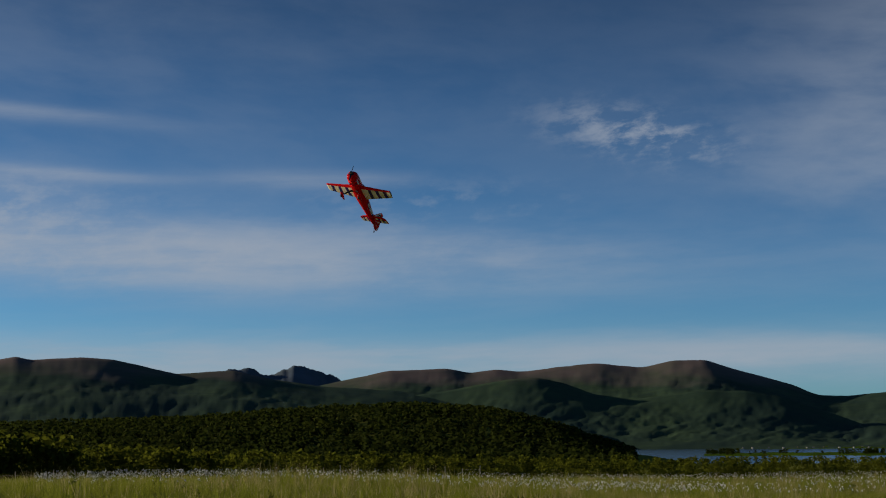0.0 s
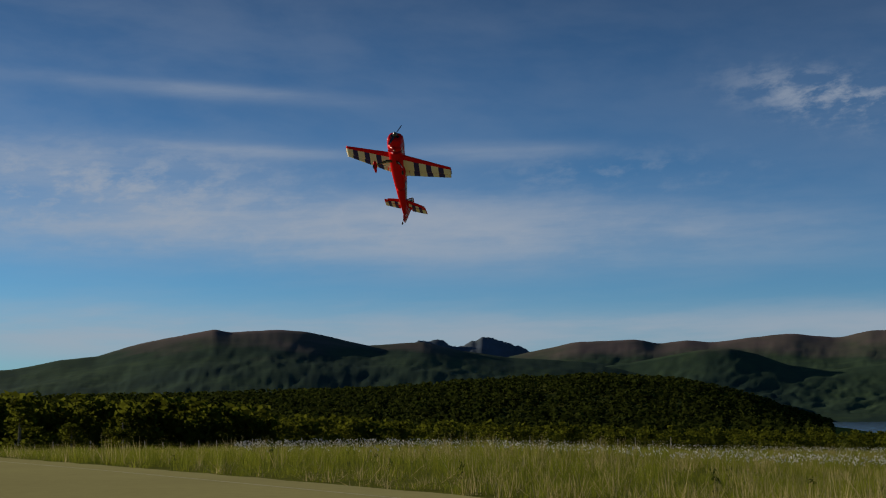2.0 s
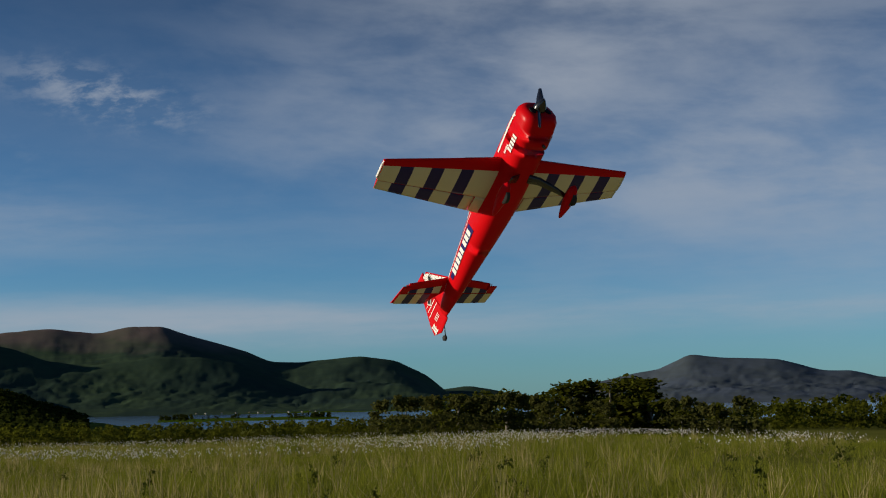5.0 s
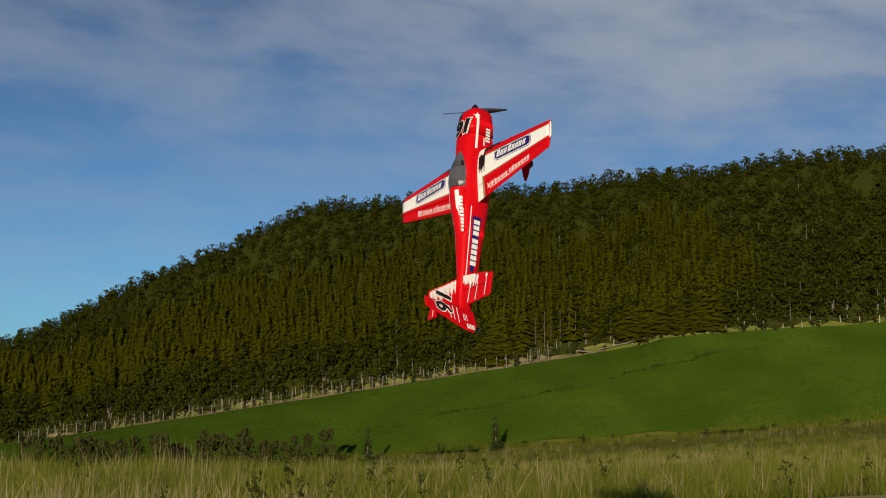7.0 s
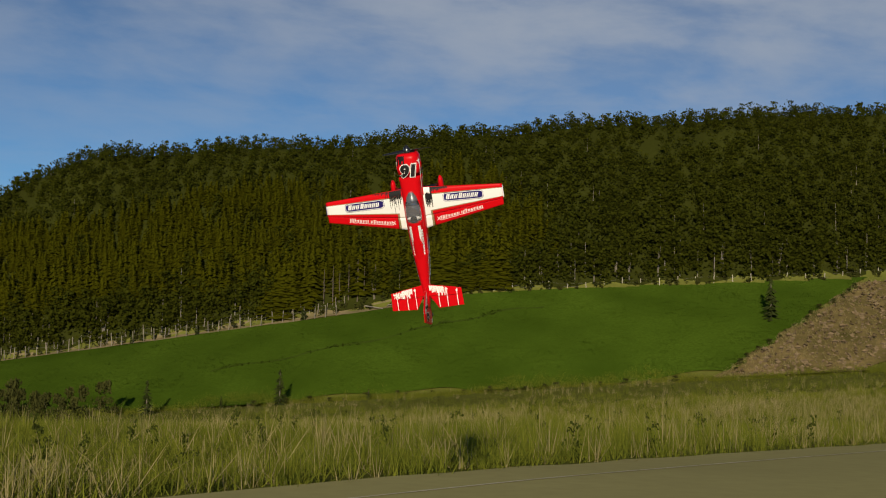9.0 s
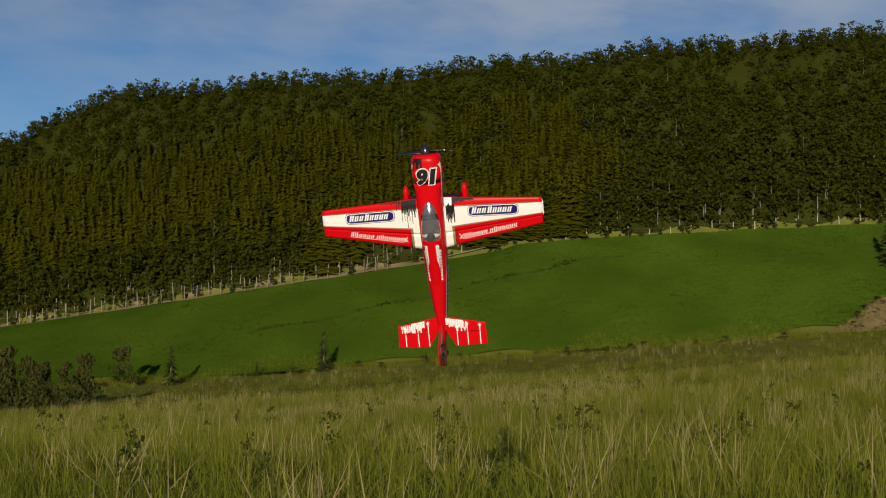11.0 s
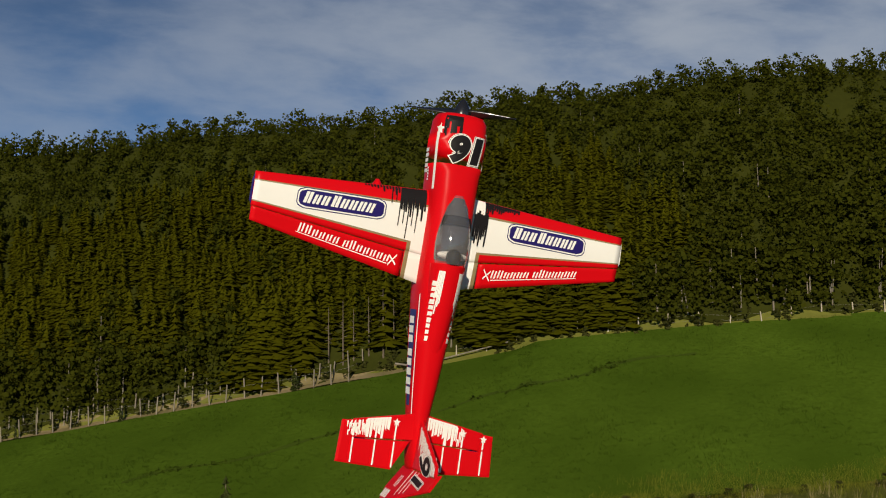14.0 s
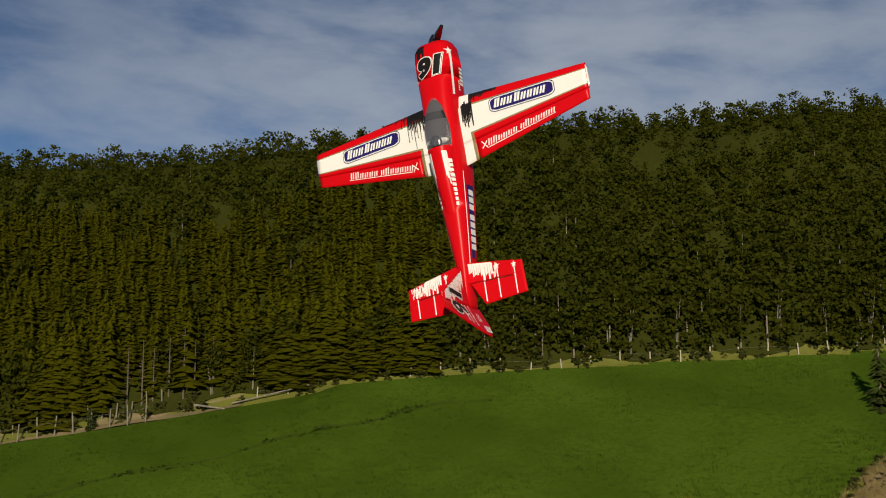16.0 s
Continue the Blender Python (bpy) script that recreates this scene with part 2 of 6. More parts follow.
    dim.data_type, dim.blend_type = "RGBA", "MULTIPLY"
    dim.inputs["Factor"].default_value = 1.0
    link(t, tint.outputs["Result"], dim.inputs["A"]), link(t, deep.outputs[0], dim.inputs["B"])
    link(t, dim.outputs["Result"], mix.inputs["A"])
    mix.inputs["B"].default_value = (4.6, 5.1, 5.9, 1)
    link(t, mix.outputs["Result"], bg.inputs["Color"])
    bg.inputs["Strength"].default_value = 0.075
    link(t, bg.outputs[0], out.inputs[0])


make_sky()
sun = new("sun", bpy.data.lights.new("sun", "SUN"))
sun.data.energy, sun.data.angle, sun.data.color = 4.6, radians(0.6), (1.0, 0.88, 0.68)
to_sun = Vector((-math.sin(SUN_YAW) * math.cos(SUN_UP), math.cos(SUN_YAW) * math.cos(SUN_UP), math.sin(SUN_UP)))
sun.matrix_world = look(to_sun * 100, (0, 0, 0))


# ---- materials ----
def material(name, color, rough=0.6, metal=0.0, spec=0.5, vary=0.0, scale=8.0, fine=60.0, dark=None, bump=0.0, island=0.0, coat=0.0, obj=0.0, trans=0.0):
    """A principled surface; vary mixes in a second tone by noise at two scales, island by random piece."""
    m = bpy.data.materials.new(name)
    m.use_nodes = True
    t = m.node_tree
    b = t.nodes["Principled BSDF"]
    b.inputs["Roughness"].default_value, b.inputs["Metallic"].default_value = rough, metal
    b.inputs["Specular IOR Level"].default_value = spec
    b.inputs["Coat Weight"].default_value = coat
    b.inputs["Coat Roughness"].default_value = 0.08
    base = (*color, 1)
    b.inputs["Base Color"].default_value = base
    dark = (*(dark or tuple(c * 0.55 for c in color)), 1)
    n = t.nodes.new
    col = None

    def blend(fac, a, c):
        mx = n("ShaderNodeMix")
        mx.data_type = "RGBA"
        link(t, fac, mx.inputs["Factor"])
        if a is None:
            mx.inputs["A"].default_value = base
        else:
            link(t, a, mx.inputs["A"])
        mx.inputs["B"].default_value = c
        return mx.outputs["Result"]

    def scaled(sock, k, lo=0.35, hi=0.7):
        r = n("ShaderNodeMapRange")
        r.inputs[1].default_value, r.inputs[2].default_value, r.inputs[4].default_value = lo, hi, k
        link(t, sock, r.inputs[0])
        return r.outputs[0]
    if vary or bump:
        co = n("ShaderNodeTexCoord")
        big, small = n("ShaderNodeTexNoise"), n("ShaderNodeTexNoise")
        for z, s in ((big, scale), (small, fine)):
            z.inputs["Scale"].default_value, z.inputs["Detail"].default_value = s, 6
            link(t, co.outputs["Object"], z.inputs["Vector"])
        if vary:
            col = blend(scaled(big.outputs[0], vary), None, dark)
            col = blend(scaled(small.outputs[0], vary * 0.6), col, dark)
        if bump:
            bp = n("ShaderNodeBump")
            bp.inputs["Strength"].default_value, bp.inputs["Distance"].default_value = bump, 0.02
            link(t, small.outputs[0], bp.inputs["Height"])
            link(t, bp.outputs[0], b.inputs["Normal"])
    if island:
        g = n("ShaderNodeNewGeometry")
        col = blend(scaled(g.outputs["Random Per Island"], island, 0, 1), col, dark)
    if obj:
        o = n("ShaderNodeObjectInfo")
        col = blend(scaled(o.outputs["Random"], obj, 0, 1), col, dark)
    if col:
        link(t, col, b.inputs["Base Color"])
    if trans:
        b.inputs["Transmission Weight"].default_value = trans
    return m


def leaf_material(name, color, dark, island=0.8, through=0.45):
    """Leaves: a rough surface through which some light passes."""
    m = material(name, color, 0.9, spec=0.02, dark=dark, island=island, vary=0.4, scale=0.05, fine=0.5)
    t = m.node_tree
    b = t.nodes["Principled BSDF"]
    tr, mx = t.nodes.new("ShaderNodeBsdfTranslucent"), t.nodes.new("ShaderNodeMixShader")
    src = b.inputs["Base Color"].links[0].from_socket
    link(t, src, tr.inputs["Color"])
    mx.inputs[0].default_value = through
    link(t, b.outputs[0], mx.inputs[1]), link(t, tr.outputs[0], mx.inputs[2])
    link(t, mx.outputs[0], t.nodes["Material Output"].inputs[0])
    return m


M_MEADOW = material("meadow_soil", (0.165, 0.168, 0.034), 1.0, spec=0.0, vary=0.8, scale=0.06, fine=1.7, dark=(0.095, 0.100, 0.020), bump=0.6)
M_FIELD = material("young_crop", (0.074, 0.122, 0.011), 1.0, spec=0.0, vary=1.0, scale=0.12, fine=3.5, dark=(0.042, 0.074, 0.006), bump=1.0)
M_SOIL = material("turned_soil", (0.220, 0.160, 0.066), 0.98, spec=0.0, vary=1.0, scale=0.22, fine=1.6, dark=(0.085, 0.072, 0.022), bump=0.9)
M_RUNWAY = material("worn_runway", (0.42, 0.375, 0.150), 1.0, spec=0.0, vary=0.55, scale=0.12, fine=3.0, dark=(0.30, 0.265, 0.11), bump=0.35)
M_LINE = material("faded_white_paint", (0.62, 0.56, 0.36), 0.9, vary=0.9, scale=0.6, fine=6, dark=(0.40, 0.35, 0.18))
# forest floor, with the shade in gaps between trees put into its colour
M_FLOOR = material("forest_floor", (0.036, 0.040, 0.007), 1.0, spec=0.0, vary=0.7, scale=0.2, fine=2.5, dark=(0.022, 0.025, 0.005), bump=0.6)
M_GRASS = leaf_material("meadow_grass", (0.305, 0.312, 0.038), (0.108, 0.130, 0.015), 0.95)
M_STRAW = leaf_material("dry_grass", (0.50, 0.41, 0.19), (0.29, 0.24, 0.10))
M_WEED = leaf_material("weed_leaf", (0.085, 0.100, 0.018), (0.045, 0.058, 0.010))
M_BUSH = leaf_material("willow_leaves", (0.098, 0.100, 0.026), (0.048, 0.052, 0.014))
M_FLOWER = material("cotton_flower", (0.72, 0.70, 0.66), 0.9, spec=0.05, island=0.5)
M_BIRCH = leaf_material("birch_leaves", (0.092, 0.100, 0.010), (0.058, 0.066, 0.007), 0.6, through=0.62)
M_SPRUCE = leaf_material("spruce_needles", (0.166, 0.162, 0.007), (0.112, 0.114, 0.006), 0.6, through=0.62)
M_SPRUCE_D = leaf_material("dark_spruce_needles", (0.054, 0.066, 0.016), (0.026, 0.034, 0.009), through=0.15)
# leaf colour lowered to carry the shadow on the low hill's flank
M_WOODS = leaf_material("far_woods_shaded_leaves", (0.046, 0.056, 0.009), (0.020, 0.028, 0.005))
M_BARK = material("pale_bark", (0.26, 0.23, 0.18), 0.9, spec=0.1, vary=0.7, scale=3, fine=16, dark=(0.10, 0.085, 0.07))
M_WHITEBARK = material("white_birch_bark", (0.20, 0.18, 0.145), 0.9, spec=0.05, vary=0.7, scale=4, fine=18, dark=(0.12, 0.10, 0.08))
M_BARK_D = material("grey_bark", (0.20, 0.165, 0.13), 0.9, spec=0.1, vary=0.7, scale=3, fine=16)
M_DEADWOOD = material("grey_dead_wood", (0.13, 0.105, 0.08), 0.95, spec=0.05, vary=0.7, scale=3, fine=16)
M_CROP = leaf_material("crop_leaves", (0.088, 0.142, 0.013), (0.046, 0.080, 0.007), 0.9)
M_POST = material("weathered_post", (0.50, 0.44, 0.34), 0.9, spec=0.05, vary=0.5, scale=4, fine=30, obj=0.6)
M_POST_G = material("grey_post", (0.27, 0.235, 0.18), 0.9, spec=0.05, vary=0.5, scale=4, fine=30, obj=0.6)
M_WIRE = material("fence_wire", (0.12, 0.11, 0.10), 0.6, metal=0.6)
M_CLOD = material("soil_clod", (0.24, 0.175, 0.10), 0.98, spec=0.02, vary=0.6, scale=1.0, fine=6, island=0.7)
M_HOUSE = material("pale_house_paint", (0.42, 0.40, 0.36), 0.8, vary=0.2, scale=0.3, fine=2)
M_TRACK = material("dirt_track", (0.27, 0.205, 0.115), 1.0, spec=0.0, vary=0.8, scale=0.4, fine=3, dark=(0.13, 0.115, 0.045), bump=0.6)
M_FURROW = material("furrow_growth", (0.060, 0.094, 0.010), 1.0, spec=0.0, vary=0.9, scale=0.6, fine=4, dark=(0.040, 0.060, 0.009), bump=1.0)
M_WATER = material("fjord_water", (0.035, 0.065, 0.11), 0.18, spec=0.5, bump=0.3, fine=0.12, vary=0.2, scale=0.004)


def mountain_material():
    # the darker green leans blue: haze of distance put into the colour
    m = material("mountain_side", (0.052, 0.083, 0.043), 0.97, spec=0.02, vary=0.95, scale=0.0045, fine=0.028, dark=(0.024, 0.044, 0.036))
    t = m.node_tree
    n = t.nodes.new
    b = t.nodes["Principled BSDF"]
    src = b.inputs["Base Color"].links[0].from_socket
    g, sep, nz, add, ramp, mx = n("ShaderNodeNewGeometry"), n("ShaderNodeSeparateXYZ"), n("ShaderNodeTexNoise"), n("ShaderNodeMath"), n("ShaderNodeMapRange"), n("ShaderNodeMix")
    nz.inputs["Scale"].default_value, nz.inputs["Detail"].default_value = 0.006, 8
    link(t, g.outputs["Position"], sep.inputs[0]), link(t, g.outputs["Position"], nz.inputs["Vector"])
    add.operation = "MULTIPLY_ADD"
    add.inputs[1].default_value = 170
    link(t, nz.outputs[0], add.inputs[0]), link(t, sep.outputs[2], add.inputs[2])
    ramp.inputs[1].default_value, ramp.inputs[2].default_value = 228, 305
    link(t, add.outputs[0], ramp.inputs[0])
    mx.data_type = "RGBA"
    link(t, ramp.outputs[0], mx.inputs["Factor"]), link(t, src, mx.inputs["A"])
    mx.inputs["B"].default_value = (0.125, 0.098, 0.090, 1)
    link(t, mx.outputs["Result"], b.inputs["Base Color"])
    return m


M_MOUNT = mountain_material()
# grey rock of the far peaks, with distance haze put into its blue colour
M_ROCK = material("haze_blue_rock", (0.085, 0.108, 0.150), 0.97, spec=0.02, vary=0.8, scale=0.005, fine=0.03, dark=(0.060, 0.075, 0.078))
M_RED = material("glossy_red_film", (0.58, 0.003, 0.007), 0.30, spec=0.08, coat=0.0, vary=0.12, scale=6, fine=60, dark=(0.42, 0.006, 0.008))
M_WHITE = material("glossy_white_film", (0.80, 0.78, 0.74), 0.40, spec=0.15, coat=0.05, vary=0.1, scale=6, fine=40, dark=(0.66, 0.63, 0.58))
M_CREAM = material("cream_film", (0.72, 0.66, 0.50), 0.4, spec=0.4, vary=0.12, scale=6, fine=40, dark=(0.58, 0.52, 0.38))
M_NAVY = material("navy_film", (0.020, 0.013, 0.120), 0.30, spec=0.25, coat=0.0, vary=0.15, scale=8)
M_BLACK = material("black_film", (0.010, 0.009, 0.010), 0.55, spec=0.15, vary=0.2, scale=20)
M_GOLD = material("tan_trim_film", (0.26, 0.19, 0.09), 0.4, vary=0.15, scale=20)
M_CARBON = material("black_carbon", (0.014, 0.014, 0.016), 0.22, spec=0.6, coat=0.5, vary=0.2, scale=40)
M_RUBBER = material("tyre_rubber", (0.02, 0.02, 0.02), 0.8, vary=0.2, scale=30)
M_GLASS = material("smoked_canopy", (0.36, 0.36, 0.39), 0.05, spec=0.6, coat=0.3, trans=0.85)
M_COCKPIT = material("cockpit_grey", (0.06, 0.055, 0.06), 0.7, vary=0.3, scale=20)

# ---- meshes ----


def mesh_of(name, verts, faces, mats, index=None, smooth=False):
    me = bpy.data.meshes.new(name)
    me.from_pydata([tuple(v) for v in verts] if not isinstance(verts, np.ndarray) else verts.tolist(), [], faces.tolist() if isinstance(faces, np.ndarray) else faces)
    for m in mats if isinstance(mats, (list, tuple)) else [mats]:
        me.materials.append(m)
    if index is not None:
        me.polygons.foreach_set("material_index", index)
    if smooth:
        me.polygons.foreach_set("use_smooth", [True] * len(me.polygons))
    me.update()
    return me


def part(name, bm, mat, parent, label="", smooth=True):
    """One bmesh as one mesh object under a thing or a part."""
    me = bpy.data.meshes.new(name)
    bm.to_mesh(me)
    bm.free()
    for m in mat if isinstance(mat, (list, tuple)) else [mat]:
        me.materials.append(m)
    if smooth:
        me.polygons.foreach_set("use_smooth", [True] * len(me.polygons))
    ob = new(name, me)
    ob.parent = parent
    return tagged(ob, label)


def lump(tri_v, tri_n, places):
    """Joins many copies of one triangle set: places holds x, y, z, width, height, turn."""
    c, s = np.cos(places[:, 5]), np.sin(places[:, 5])
    v = np.empty((len(places), len(tri_v), 3))
    x, y = tri_v[:, 0][None] * places[:, 3:4], tri_v[:, 1][None] * places[:, 3:4]
    v[..., 0] = x * c[:, None] - y * s[:, None] + places[:, 0:1]
    v[..., 1] = x * s[:, None] + y * c[:, None] + places[:, 1:2]
    v[..., 2] = tri_v[:, 2][None] * places[:, 4:5] + places[:, 2:3]
    f = tri_n[None] + (np.arange(len(places)) * len(tri_v))[:, None, None]
    return v.reshape(-1, 3), f.reshape(-1, tri_n.shape[1])


def stuff(name, groups, mat, label, category):
    vs, fs, k = [], [], 0
    for v, f in groups:
        vs.append(v), fs.append(f + k)
        k += len(v)
    v, f = np.concatenate(vs), np.concatenate(fs)
    me = bpy.data.meshes.new(name)
    n = f.shape[1]
    me.vertices.add(len(v)), me.loops.add(f.size), me.polygons.add(len(f))
    me.vertices.foreach_set("co", v.astype(np.float32).ravel())
    me.loops.foreach_set("vertex_index", f.astype(np.int32).ravel())
    me.polygons.foreach_set("loop_start", (np.arange(len(f)) * n).astype(np.int32))
    me.materials.append(mat)
    me.update(calc_edges=True)
    return tagged(new(name, me), label, category, kind="stuff")


# ---- the lie of the land ----
HEAD = radians(-105.0)
UX, UY = -math.sin(HEAD), math.cos(HEAD)
EDGE_N = (0.8, 0.6)
EDGE_AT = 12.0
LAKE = -20.0
EYE_UP = 1.6


def smooth01(a, b, x):
    s = np.clip((x - a) / (b - a), 0, 1)
    return s * s * (3 - 2 * s)


# the slope is laid out in a loose plan and then drawn together in depth towards the fence
LOOSE, DRAWN = [0, 60, 124, 150, 175, 400], [0, 60, 128, 150, 164.5, 389.5]


def uv_of(x, y):
    a, b = x * UX + y * UY, x * UY - y * UX
    u = np.where(a < 0, a, np.interp(a, DRAWN, LOOSE) + np.maximum(a - 389.5, 0))
    return u, b * np.where(a < 60, 1.0, u / np.maximum(a, 60))


def xy_of(u, v):
    u, v = np.asarray(u, float), np.asarray(v, float)
    a = np.where(u < 0, u, np.interp(u, LOOSE, DRAWN) + np.maximum(u - 400, 0))
    b = v * np.where(u < 60, 1.0, a / np.maximum(u, 60))
    return a * UX + b * UY, a * UY - b * UX


def wavy(x, y, s, seed=0.0):
    return np.sin(x * s + 1.3 * np.sin(y * s * 0.7 + seed)) * np.cos(y * s * 1.1 + seed * 2 + 0.8 * np.sin(x * s * 0.6))


U_NEAR, U_FENCE, U_CREST = 124.0, 150.0, 175.0


def hill_profile(u, v):
    near = np.clip(-1.95 + 0.075 * v, -5, 6)
    fence = np.maximum(np.where(v < 0, 7.6 + 0.16 * v, 8.0 + 0.062 * v), near + 1.0)
    crest = np.maximum(np.where(v > -44, 29.0 + 0.078 * v, 25.6 + 0.42 * (v + 44)), fence + 1.0)
    z = np.where(u < U_NEAR, near * smooth01(14, 92, u) - 0.5 * smooth01(24, 60, u) * (1 - smooth01(110, 123, u)), near + (fence - near) * (u - U_NEAR) / (U_FENCE - U_NEAR))
    z = np.where(u > U_FENCE, fence + (crest - fence) * (1 - (1 - np.clip((u - U_FENCE) / (U_CREST - U_FENCE), 0, 1)) ** 1.15), z)
    return z + 2.0 * smooth01(U_CREST, 260, u) + wavy(u, v, 0.16) * 0.5 * smooth01(154, 162, u)


WOOD_AZ = [-14.5, -12.2, -10.5, -9.0, -6.5, -3.5, 0.0, 6.0, 14.0, 24.0, 40.0]
WOOD_UP = [-7.0, -5.0, 1.0, 6.8, 12.4, 14.8, 14.0, 9.4, 7.0, 5.0, 3.0]


def ground_z(x, y):
    x, y = np.asarray(x, float), np.asarray(y, float)
    r, az = np.hypot(x, y), np.degrees(np.arctan2(-x, y))
    flat = np.interp(r, [0, 58, 170, 400, 1150, 1400, 5000], [0, 0, -3.1, -7, -18.5, -30, -60])
    slope = np.interp(r, [0, 20, 125, 170, 400, 1150, 1400, 5000], [0, 0, -1.95, -3.1, -7, -18.5, -30, -60])
    base = slope + (flat - slope) * smooth01(-14, 2, az)
    wood = np.interp(az, WOOD_AZ, WOOD_UP) - base
    inside = smooth01(-16, -12.5, az) * (1 - smooth01(45, 60, az))
    base = base + wood * inside * smooth01(330, 600, r) * (1 - smooth01(640, 1000, r))
    u, v = uv_of(x, y)
    w = smooth01(-175, -85, v) * smooth01(0, 60, u)
    z = base * (1 - w) + (EYE_UP + (hill_profile(u, v) - EYE_UP) * np.where(u < 60, 1.0, (x * UX + y * UY) / np.maximum(u, 60))) * w
    return z + wavy(x, y, 0.05, 2.0) * 0.12 * smooth01(30, 80, r)


def build_ground():
    rings = [0.0] + [1.0 * 1.032 ** i for i in range(270)]
    rings = sorted([r for r in rings if r < 4700 and not 100 < r < 196] + [4700] + list(np.arange(100.5, 196, 1.25)))
    n = 440
    ang = np.linspace(0, 2 * np.pi, n, endpoint=False)
    rr = np.array(rings[1:])
    x, y = np.outer(rr, np.sin(ang)), np.outer(rr, np.cos(ang))
    v = np.stack([x, y, ground_z(x, y)], -1).reshape(-1, 3)
    v = np.vstack([v, [[0, 0, 0]]])
    f = []
    for i in range(len(rr) - 1):
        a = i * n + np.arange(n)
        b = i * n + (np.arange(n) + 1) % n
        f += np.stack([a, b, b + n, a + n], 1)[:, ::-1].tolist()
    f += [[len(v) - 1, (k + 1) % n, k] for k in range(n)]
    ob = new("ground", mesh_of("ground", v, f, M_MEADOW, smooth=True))
    tagged(ob, "rolling grassy ground of meadow and forest floor", "ground", kind="structure")


def sheet(name, us, vs, lift, mat, place, label, category):
    """A sheet draped over the ground between two families of lines."""
    a = np.array([[place(u, v) for v in vs] for u in us])
    z = ground_z(a[..., 0], a[..., 1]) + lift
    p = np.dstack([a, z]).reshape(-1, 3)
    n = len(vs)
    f = [(i * n + j, i * n + j + 1, (i + 1) * n + j + 1, (i + 1) * n + j) for i in range(len(us) - 1) for j in range(n - 1)]
    ob = new(name, mesh_of(name, p, f, mat, smooth=True))
    return tagged(ob, label, category, kind="structure")


def bank_edge(u):
    return 25.2 + (u - U_NEAR) * 0.84


def on_field(q, s):
    """q runs from the meadow to the fence, s along the field."""
    v = -150 + (bank_edge(136) + 150) * s
    start = U_NEAR + 1.2 * math.sin(s * 40) + 0.7 * math.sin(s * 97)
    end = 148.7 + 1.2 / (1 + math.exp(-(v + 6) / 2.0)) + 0.12 * math.sin(s * 60)
    u = start + (end - start) * q
    v = -150 + (bank_edge(u) - 0.5 * math.sin(u * 0.9) + 150) * s
    return xy_of(u, v)


def on_bank(u, s):
    a = bank_edge(u) + 0.6 * math.sin(u * 1.3)
    return xy_of(u, a + (14 + 0.5 * math.sin(u)) * s)


def along_runway(a, d):
    # a runs along the edge, d across it
    return (EDGE_N[0] * d - EDGE_N[1] * a, EDGE_N[1] * d + EDGE_N[0] * a)


def edge_at(a):
    return 12.4 + 2.5 * smooth01(-9, 21, a)


def runway_edge(a, d):
    if d > EDGE_AT - 0.5:
        d = edge_at(a) + 0.07 * math.sin(a * 1.7) + 0.06 * math.sin(a * 4.1)
    return along_runway(a, d)


build_ground()
sheet("field", np.linspace(0, 1, 40), np.linspace(0, 1, 150), 0.20, M_FIELD, on_field, "smooth green crop field sloping up to the forest", "field")
sheet("soil_bank", np.linspace(U_NEAR - 2, 148, 40), np.linspace(0, 1, 30), 0.22, M_SOIL, on_bank, "bare brown turned soil bank beside the field", "bank")
sheet("runway", np.arange(-90, 130, 1.0), [-16, -8, 0, 5, 9, EDGE_AT], 0.03, M_RUNWAY, lambda a, d: runway_edge(a, d), "worn sandy asphalt runway with faded edge line", "runway")
sheet("runway_line", np.arange(-80, 100, 2.0), [1.5, 1.43], 0.036, M_LINE, lambda a, d: along_runway(a, float(edge_at(a)) - d), "faded pale edge line painted on the runway", "line")
def furrow(s, k):
    u = 134 + 10.5 * s + 0.5 * math.sin(s * 23)
    return xy_of(u + k * (0.42 + 0.16 * math.sin(s * 31) + 0.06 * math.sin(s * 77)), -22 + 33 * s)


sheet("field_path", np.linspace(0, 1, 60), [0, 1], 0.23, M_FURROW, furrow, "overgrown furrow across the green field", "path")

# water: one level sheet
wv = [(-4600, 300, LAKE), (4600, 300, LAKE), (4600, 4690, LAKE), (-4600, 4690, LAKE)]
tagged(new("water", mesh_of("water", wv, [(0, 1, 2, 3)], M_WATER)), "calm blue fjord water below the mountains", "water", kind="structure")


